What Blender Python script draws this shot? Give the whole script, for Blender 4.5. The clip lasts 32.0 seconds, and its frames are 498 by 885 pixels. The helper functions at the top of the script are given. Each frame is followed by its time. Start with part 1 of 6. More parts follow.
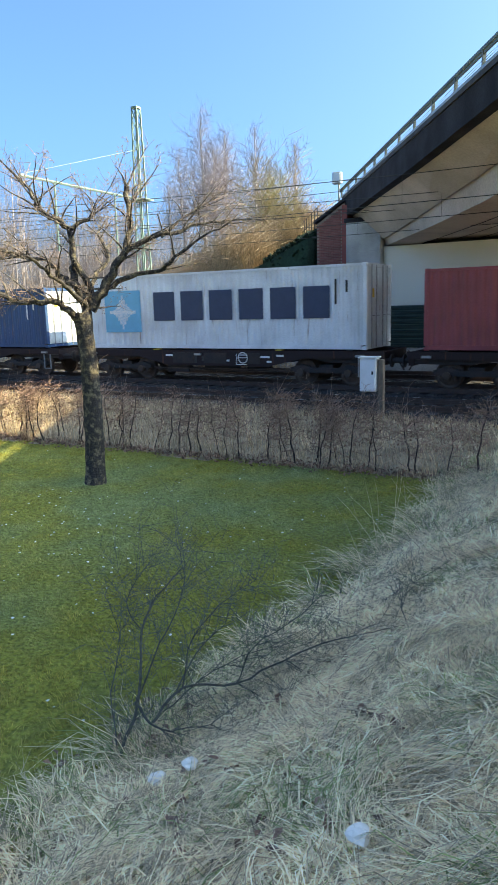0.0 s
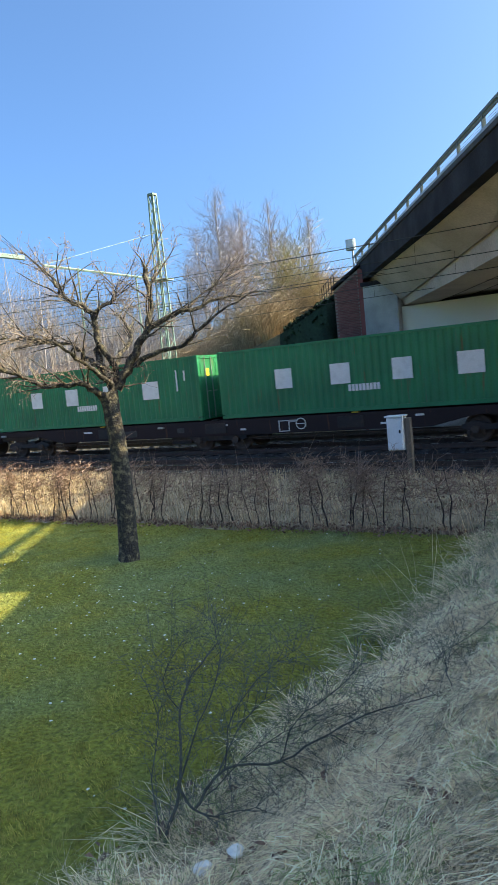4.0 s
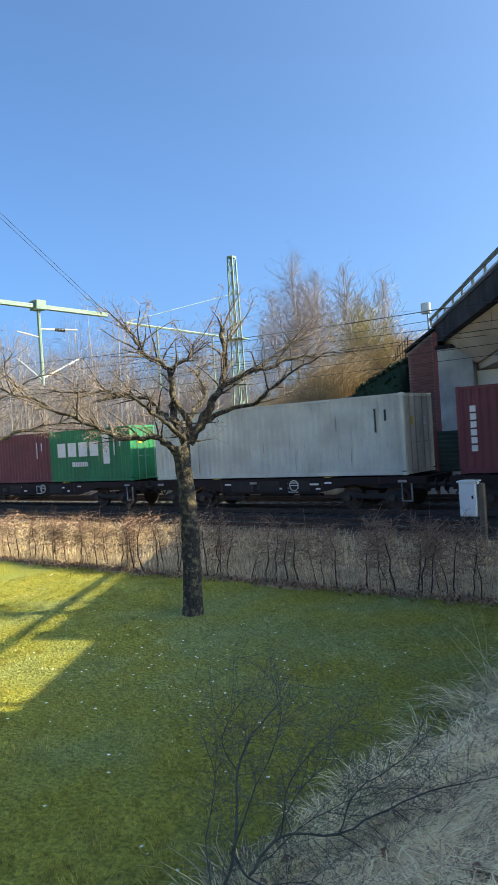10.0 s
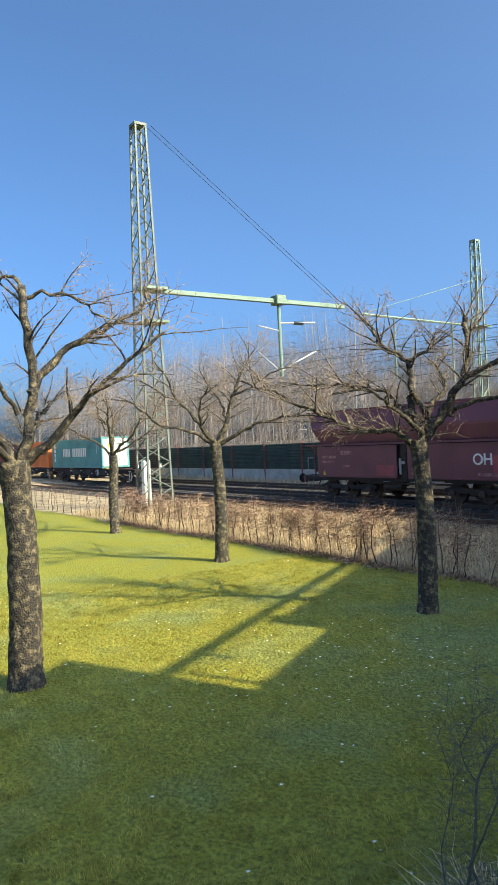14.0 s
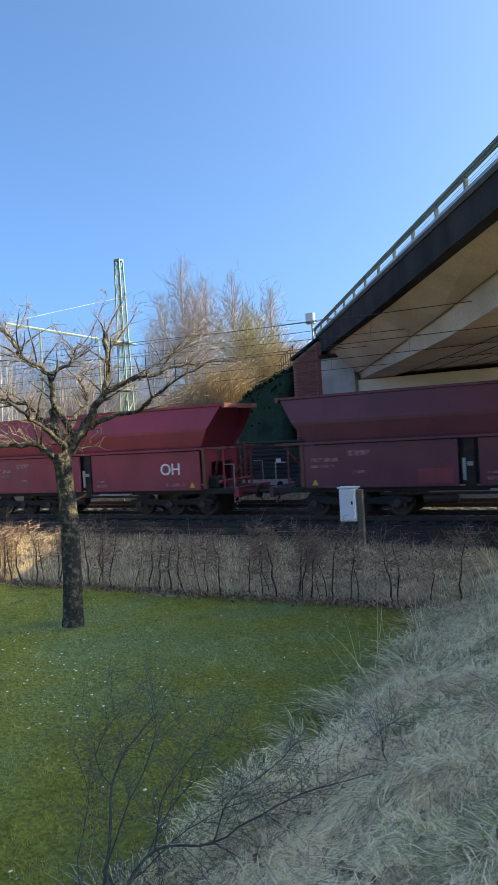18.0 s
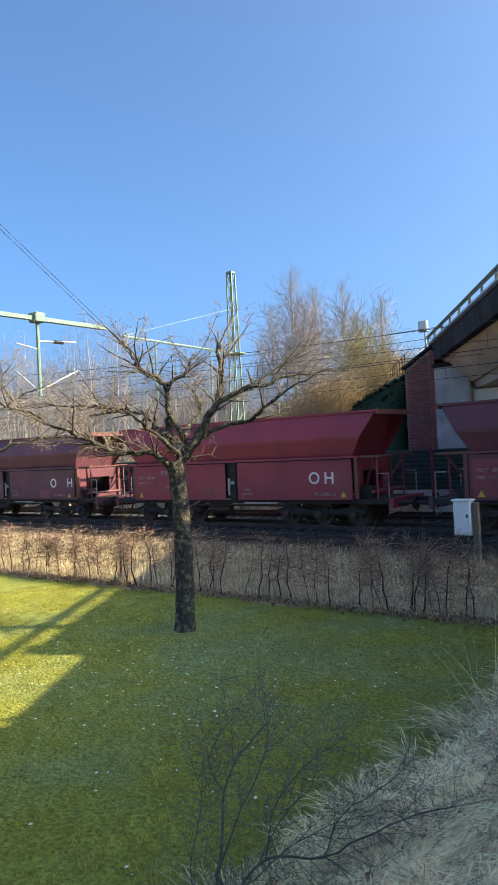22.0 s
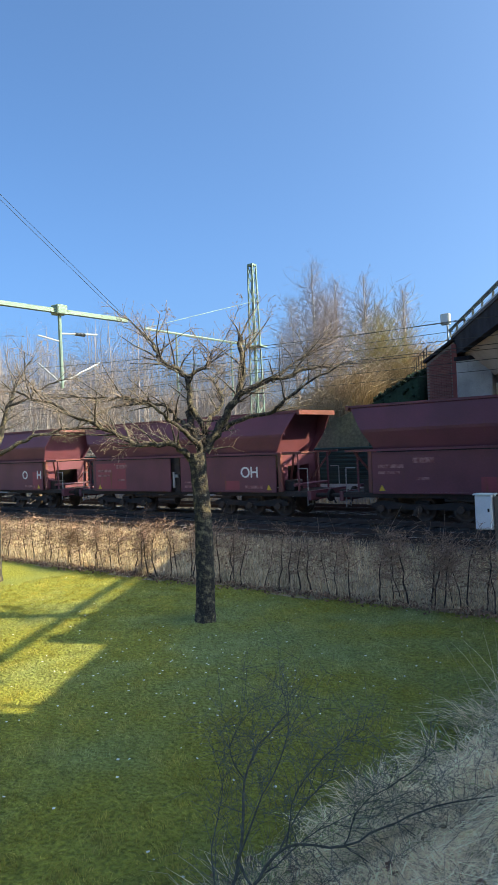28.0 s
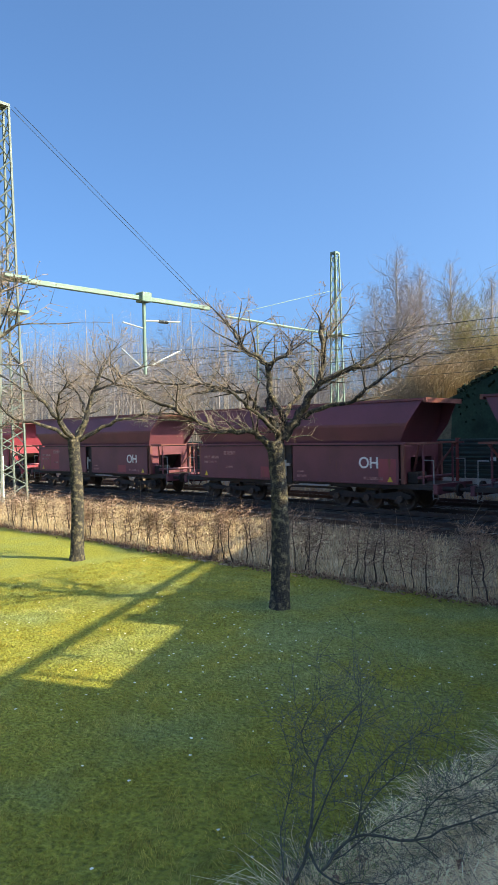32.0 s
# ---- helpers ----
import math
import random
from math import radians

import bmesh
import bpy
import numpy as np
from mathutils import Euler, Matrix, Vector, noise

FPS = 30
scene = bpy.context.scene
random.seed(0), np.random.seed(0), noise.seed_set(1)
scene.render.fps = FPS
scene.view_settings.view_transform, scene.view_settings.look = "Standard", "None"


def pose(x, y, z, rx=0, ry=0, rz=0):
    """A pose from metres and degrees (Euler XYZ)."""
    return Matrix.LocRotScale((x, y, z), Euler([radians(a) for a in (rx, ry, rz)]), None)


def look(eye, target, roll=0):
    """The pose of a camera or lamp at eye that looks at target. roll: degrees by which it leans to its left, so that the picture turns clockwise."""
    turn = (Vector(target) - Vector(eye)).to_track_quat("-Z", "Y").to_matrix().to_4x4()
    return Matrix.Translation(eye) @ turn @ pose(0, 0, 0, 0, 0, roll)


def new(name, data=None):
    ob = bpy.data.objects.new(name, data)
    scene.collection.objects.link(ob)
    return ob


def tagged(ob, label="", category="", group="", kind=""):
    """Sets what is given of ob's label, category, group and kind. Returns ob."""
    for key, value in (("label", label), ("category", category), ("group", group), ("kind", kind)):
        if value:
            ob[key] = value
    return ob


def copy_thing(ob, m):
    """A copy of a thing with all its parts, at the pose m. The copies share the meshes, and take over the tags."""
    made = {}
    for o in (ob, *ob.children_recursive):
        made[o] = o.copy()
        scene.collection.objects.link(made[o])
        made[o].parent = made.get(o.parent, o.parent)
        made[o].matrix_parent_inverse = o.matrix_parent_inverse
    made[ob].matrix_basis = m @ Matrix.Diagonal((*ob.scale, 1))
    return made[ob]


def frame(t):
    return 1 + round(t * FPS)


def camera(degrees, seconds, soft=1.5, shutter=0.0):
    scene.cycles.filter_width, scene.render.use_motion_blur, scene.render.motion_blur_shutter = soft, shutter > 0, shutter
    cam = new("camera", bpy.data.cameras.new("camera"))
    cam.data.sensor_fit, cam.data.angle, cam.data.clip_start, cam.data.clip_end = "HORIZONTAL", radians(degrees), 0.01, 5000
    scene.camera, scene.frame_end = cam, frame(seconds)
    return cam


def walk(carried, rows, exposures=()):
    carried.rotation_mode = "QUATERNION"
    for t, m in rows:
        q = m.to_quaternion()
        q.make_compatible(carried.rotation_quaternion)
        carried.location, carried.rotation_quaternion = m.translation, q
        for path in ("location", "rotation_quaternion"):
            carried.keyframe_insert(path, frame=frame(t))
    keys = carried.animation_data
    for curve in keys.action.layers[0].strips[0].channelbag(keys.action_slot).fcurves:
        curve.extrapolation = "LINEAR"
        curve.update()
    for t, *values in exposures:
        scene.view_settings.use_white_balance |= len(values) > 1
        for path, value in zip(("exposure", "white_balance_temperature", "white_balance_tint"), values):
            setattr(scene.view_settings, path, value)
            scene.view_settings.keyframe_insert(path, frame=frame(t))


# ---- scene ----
cam = camera(38.0, 32.0, soft=0.8, shutter=0.04)


def sight(x, y, z, yaw, pitch, roll):
    """A camera pose from its place, its turn to the left of +y, its pitch and its roll."""
    a, p = radians(yaw), radians(pitch)
    ahead = Vector((-math.sin(a) * math.cos(p), math.cos(a) * math.cos(p), math.sin(p)))
    return look((x, y, z), Vector((x, y, z)) + ahead, roll)


# seconds, eye, yaw, pitch, roll
VIEW = (
    (0.0, -0.075, 0.027, 2.773, 30.39, -10.87, -1.64),
    (0.5, -0.075, 0.027, 2.774, 31.69, -9.15, -2.50),
    (1.0, -0.076, 0.027, 2.778, 35.55, -8.26, -4.26),
    (1.5, -0.072, 0.018, 2.781, 38.19, -6.53, -5.16),
    (2.0, -0.075, 0.018, 2.783, 39.34, -4.88, -5.62),
    (2.5, -0.071, 0.022, 2.782, 38.75, -4.01, -5.80),
    (3.0, -0.069, 0.031, 2.784, 36.99, -3.94, -5.98),
    (3.5, -0.058, 0.035, 2.780, 34.75, -4.48, -5.95),
    (4.0, -0.045, 0.048, 2.779, 32.53, -5.41, -5.63),
    (4.5, -0.043, 0.046, 2.765, 30.75, -6.33, -4.99),
    (6.5, -0.033, 0.026, 2.784, 32.36, -6.14, -4.52),
    (7.0, -0.034, 0.022, 2.786, 33.49, -5.71, -4.62),
    (7.5, -0.035, 0.023, 2.786, 34.51, -5.21, -4.61),
    (8.0, -0.034, 0.018, 2.781, 35.35, -4.42, -4.54),
    (8.5, -0.033, 0.017, 2.778, 36.18, -3.35, -4.36),
    (9.0, -0.026, 0.008, 2.777, 36.82, -2.14, -4.11),
    (9.5, -0.022, 0.001, 2.779, 37.33, -1.11, -3.83),
    (10.0, -0.019, 0.000, 2.780, 37.60, -0.40, -3.66),
    (10.5, -0.019, 0.000, 2.783, 37.63, -0.12, -3.60),
    (11.0, -0.022, 0.004, 2.781, 37.59, -0.09, -3.56),
    (11.5, -0.027, 0.008, 2.782, 37.61, -0.33, -3.57),
    (12.0, -0.030, 0.008, 2.786, 38.17, -0.64, -3.54),
    (12.5, -0.031, -0.000, 2.787, 38.98, -0.96, -3.43),
    (13.0, -0.039, -0.006, 2.797, 41.01, -1.09, -3.14),
    (13.1, -0.041, -0.008, 2.799, 42.28, -0.96, -3.09),
    (13.2, -0.045, -0.012, 2.802, 44.84, -0.70, -2.98),
    (13.3, -0.050, -0.017, 2.807, 48.15, -0.35, -2.85),
    (13.4, -0.056, -0.023, 2.812, 52.28, 0.07, -2.67),
    (13.5, -0.063, -0.030, 2.818, 56.74, 0.53, -2.49),
    (15.5, 0.011, -0.018, 2.817, 49.58, -3.55, -3.25),
    (16.0, 0.025, -0.014, 2.816, 46.85, -3.44, -3.37),
    (16.5, 0.040, -0.002, 2.819, 38.92, -2.59, -4.06),
    (17.0, 0.049, 0.003, 2.823, 34.36, -1.75, -4.31),
    (17.5, 0.053, 0.013, 2.826, 31.67, -1.28, -3.76),
    (18.0, 0.063, 0.018, 2.819, 28.78, -0.53, -3.29),
    (18.5, 0.071, 0.026, 2.821, 24.98, 1.57, -4.06),
    (19.0, 0.068, 0.017, 2.821, 24.71, 0.96, -3.94),
    (19.5, 0.054, 0.001, 2.816, 26.73, -0.04, -2.62),
    (20.0, 0.054, -0.003, 2.818, 29.26, -0.29, -2.29),
    (20.5, 0.044, -0.008, 2.816, 31.66, -0.22, -2.42),
    (21.0, 0.041, -0.004, 2.820, 33.85, 0.05, -2.68),
    (21.5, 0.039, -0.001, 2.824, 35.77, 0.39, -2.84),
    (22.0, 0.034, -0.004, 2.821, 37.31, 0.69, -2.81),
    (22.5, 0.029, -0.004, 2.820, 38.34, 0.88, -2.72),
    (23.0, 0.026, -0.008, 2.814, 38.74, 0.98, -2.61),
    (23.5, 0.028, -0.007, 2.814, 38.54, 1.15, -2.56),
    (24.0, 0.030, -0.006, 2.817, 38.04, 1.32, -2.59),
    (24.5, 0.037, -0.003, 2.818, 37.42, 1.30, -2.64),
    (25.0, 0.034, -0.012, 2.814, 36.89, 0.72, -2.70),
    (25.5, 0.020, -0.016, 2.818, 36.51, -0.35, -2.67),
    (27.5, 0.022, -0.031, 2.808, 37.88, -0.51, -2.52),
    (28.0, 0.027, -0.027, 2.808, 38.90, 0.21, -2.46),
    (28.5, 0.030, -0.021, 2.808, 39.99, 0.59, -2.26),
    (29.0, 0.028, -0.022, 2.804, 41.10, 0.70, -1.93),
    (29.5, 0.027, -0.028, 2.802, 42.18, 0.70, -1.61),
    (30.0, 0.024, -0.030, 2.802, 43.10, 0.67, -1.37),
    (30.5, 0.023, -0.030, 2.800, 43.74, 0.56, -1.18),
    (31.0, 0.024, -0.029, 2.801, 44.18, 0.29, -1.06),
    (31.5, 0.024, -0.035, 2.801, 44.61, -0.13, -0.99),
    (32.0, 0.026, -0.039, 2.799, 45.10, -0.49, -1.02),
)
walk(cam, [(t, sight(*r)) for t, *r in VIEW], exposures=((0.0, 2.00, 6680, -8), (1.0, 1.82, 6680, -8), (2.2, 1.60, 6680, -8), (3.2, 1.63, 6680, -8), (4.2, 1.75, 6680, -8), (6.6, 1.88, 6680, -8), (9.0, 1.58, 6680, -8), (13.0, 1.50, 6680, -8), (13.5, 1.35, 6680, -8), (15.5, 1.48, 6680, -8), (16.0, 1.50, 6680, -8), (17.2, 1.68, 6680, -8), (20.5, 1.68, 6680, -8), (24.0, 1.52, 6680, -8), (32.0, 1.50, 6680, -8)))

# ---- daylight ----
SUN_EL, SUN_AZ = radians(37.3), math.atan2(0.91, 0.42)
world = bpy.data.worlds.new("sky")
scene.world = world
world.use_nodes = True
wn = world.node_tree.nodes
sky = wn.new("ShaderNodeTexSky")
sky.sky_type, sky.sun_disc = "NISHITA", False
sky.sun_elevation, sky.sun_rotation = SUN_EL, SUN_AZ
sky.altitude, sky.air_density, sky.dust_density, sky.ozone_density = 0, 0.5, 5.0, 10.0
wn["Background"].inputs["Strength"].default_value = 0.15
world.node_tree.links.new(sky.outputs[0], wn["Background"].inputs[0])
sun = new("sun", bpy.data.lights.new("sun", "SUN"))
sun.data.energy, sun.data.angle, sun.data.color = 4.3, radians(0.53), (1.0, 0.80, 0.53)
sun_dir = Vector((math.sin(SUN_AZ) * math.cos(SUN_EL), math.cos(SUN_AZ) * math.cos(SUN_EL), math.sin(SUN_EL)))
sun.rotation_euler = sun_dir.to_track_quat("Z", "Y").to_euler()
sun.location = sun_dir * 200


# ---- materials ----
def material(name, color, rough=0.7, metal=0.0, spread=0.25, scale=6.0, fine=60.0, bump=0.3, other=None, patch=0.5, space="Object", per_object=0.0, depth=0.01, per_piece=0.0, thin=0.0, gloss=0.5, near=None):
    """A surface with stains at one scale and grain at another; other: the colour of its patches."""
    m = bpy.data.materials.new(name)
    m.use_nodes = True
    nt = m.node_tree
    n, link = nt.nodes, nt.links.new
    shader = n["Principled BSDF"]
    shader.inputs["Metallic"].default_value = metal
    shader.inputs["Specular IOR Level"].default_value = gloss
    coords = n.new("ShaderNodeTexCoord")
    big, small = n.new("ShaderNodeTexNoise"), n.new("ShaderNodeTexNoise")
    for tex, s, det in ((big, scale, 5.0), (small, fine, 3.0)):
        tex.inputs["Scale"].default_value, tex.inputs["Detail"].default_value = s, det
        link(coords.outputs[space], tex.inputs["Vector"])
    ramp = n.new("ShaderNodeMapRange")
    ramp.inputs["From Min"].default_value, ramp.inputs["From Max"].default_value = patch - 0.12, patch + 0.14
    if near:
        # more of the second colour round one spot
        gap, fade, total = n.new("ShaderNodeVectorMath"), n.new("ShaderNodeMapRange"), n.new("ShaderNodeMath")
        gap.operation = "DISTANCE"
        gap.inputs[1].default_value = near[:3]
        link(coords.outputs[space], gap.inputs[0])
        link(gap.outputs["Value"], fade.inputs["Value"])
        fade.inputs["From Min"].default_value, fade.inputs["From Max"].default_value = near[3] * 0.2, near[3]
        fade.inputs["To Min"].default_value, fade.inputs["To Max"].default_value = 0.18, 0.0
        link(big.outputs["Fac"], total.inputs[0])
        link(fade.outputs[0], total.inputs[1])
        link(total.outputs[0], ramp.inputs["Value"])
    else:
        link(big.outputs["Fac"], ramp.inputs["Value"])
    mix = n.new("ShaderNodeMix")
    mix.data_type = "RGBA"
    second = other or tuple(c * (1 - spread) for c in color)
    mix.inputs[6].default_value, mix.inputs[7].default_value = (*color, 1), (*second, 1)
    link(ramp.outputs[0], mix.inputs[0])
    hsv = n.new("ShaderNodeHueSaturation")
    link(mix.outputs[2], hsv.inputs["Color"])
    val = n.new("ShaderNodeMapRange")
    val.inputs["From Min"].default_value, val.inputs["From Max"].default_value = 0.25, 0.75
    val.inputs["To Min"].default_value, val.inputs["To Max"].default_value = 1 - spread, 1 + spread
    link(small.outputs["Fac"], val.inputs["Value"])
    if per_object or per_piece:
        info = n.new("ShaderNodeObjectInfo") if per_object else n.new("ShaderNodeNewGeometry")
        amount = per_object or per_piece
        add = n.new("ShaderNodeMath")
        add.operation = "MULTIPLY_ADD"
        add.inputs[1].default_value, add.inputs[2].default_value = amount, -amount / 2
        link(info.outputs["Random" if per_object else "Random Per Island"], add.inputs[0])
        both = n.new("ShaderNodeMath")
        link(val.outputs[0], both.inputs[0])
        link(add.outputs[0], both.inputs[1])
        link(both.outputs[0], hsv.inputs["Value"])
    else:
        link(val.outputs[0], hsv.inputs["Value"])
    link(hsv.outputs[0], shader.inputs["Base Color"])
    rr = n.new("ShaderNodeMapRange")
    rr.inputs["To Min"].default_value, rr.inputs["To Max"].default_value = max(rough - 0.12, 0.05), min(rough + 0.12, 1)
    link(big.outputs["Fac"], rr.inputs["Value"])
    link(rr.outputs[0], shader.inputs["Roughness"])
    if bump:
        b = n.new("ShaderNodeBump")
        b.inputs["Strength"].default_value, b.inputs["Distance"].default_value = bump, depth
        link(small.outputs["Fac"], b.inputs["Height"])
        link(b.outputs[0], shader.inputs["Normal"])
    if thin:
        # light through thin blades
        through_leaf, blend = n.new("ShaderNodeBsdfTranslucent"), n.new("ShaderNodeMixShader")
        blend.inputs[0].default_value = thin
        link(hsv.outputs[0], through_leaf.inputs["Color"])
        link(shader.outputs[0], blend.inputs[1])
        link(through_leaf.outputs[0], blend.inputs[2])
        link(blend.outputs[0], n["Material Output"].inputs["Surface"])
    return m


def rusty(name, color, rust=(0.16, 0.07, 0.035), amount=0.66, rough=0.5, gloss=0.4):
    """Weathered paint on steel: rain streaks that run down, and rust."""
    m = material(name, color, rough, 0.0, 0.12, 0.7, 25.0, 0.08, tuple(0.74 * c + 0.006 for c in color), 0.5, gloss=gloss)
    n, link = m.node_tree.nodes, m.node_tree.links.new
    shader = n["Principled BSDF"]
    coords = next(k for k in n if k.type == "TEX_COORD")
    before = shader.inputs["Base Color"].links[0].from_socket
    stretch = n.new("ShaderNodeMapping")
    stretch.inputs["Scale"].default_value = (3.5, 3.5, 0.35)
    link(coords.outputs["Object"], stretch.inputs["Vector"])
    streak = n.new("ShaderNodeTexNoise")
    streak.inputs["Scale"].default_value, streak.inputs["Detail"].default_value = 2.2, 8.0
    link(stretch.outputs[0], streak.inputs["Vector"])
    edge = n.new("ShaderNodeMapRange")
    edge.inputs["From Min"].default_value, edge.inputs["From Max"].default_value = amount - 0.04, amount + 0.1
    edge.inputs["To Max"].default_value = 0.8
    link(streak.outputs["Fac"], edge.inputs["Value"])
    mix = n.new("ShaderNodeMix")
    mix.data_type = "RGBA"
    link(edge.outputs[0], mix.inputs[0])
    link(before, mix.inputs[6])
    mix.inputs[7].default_value = (*rust, 1)
    link(mix.outputs[2], shader.inputs["Base Color"])
    return m


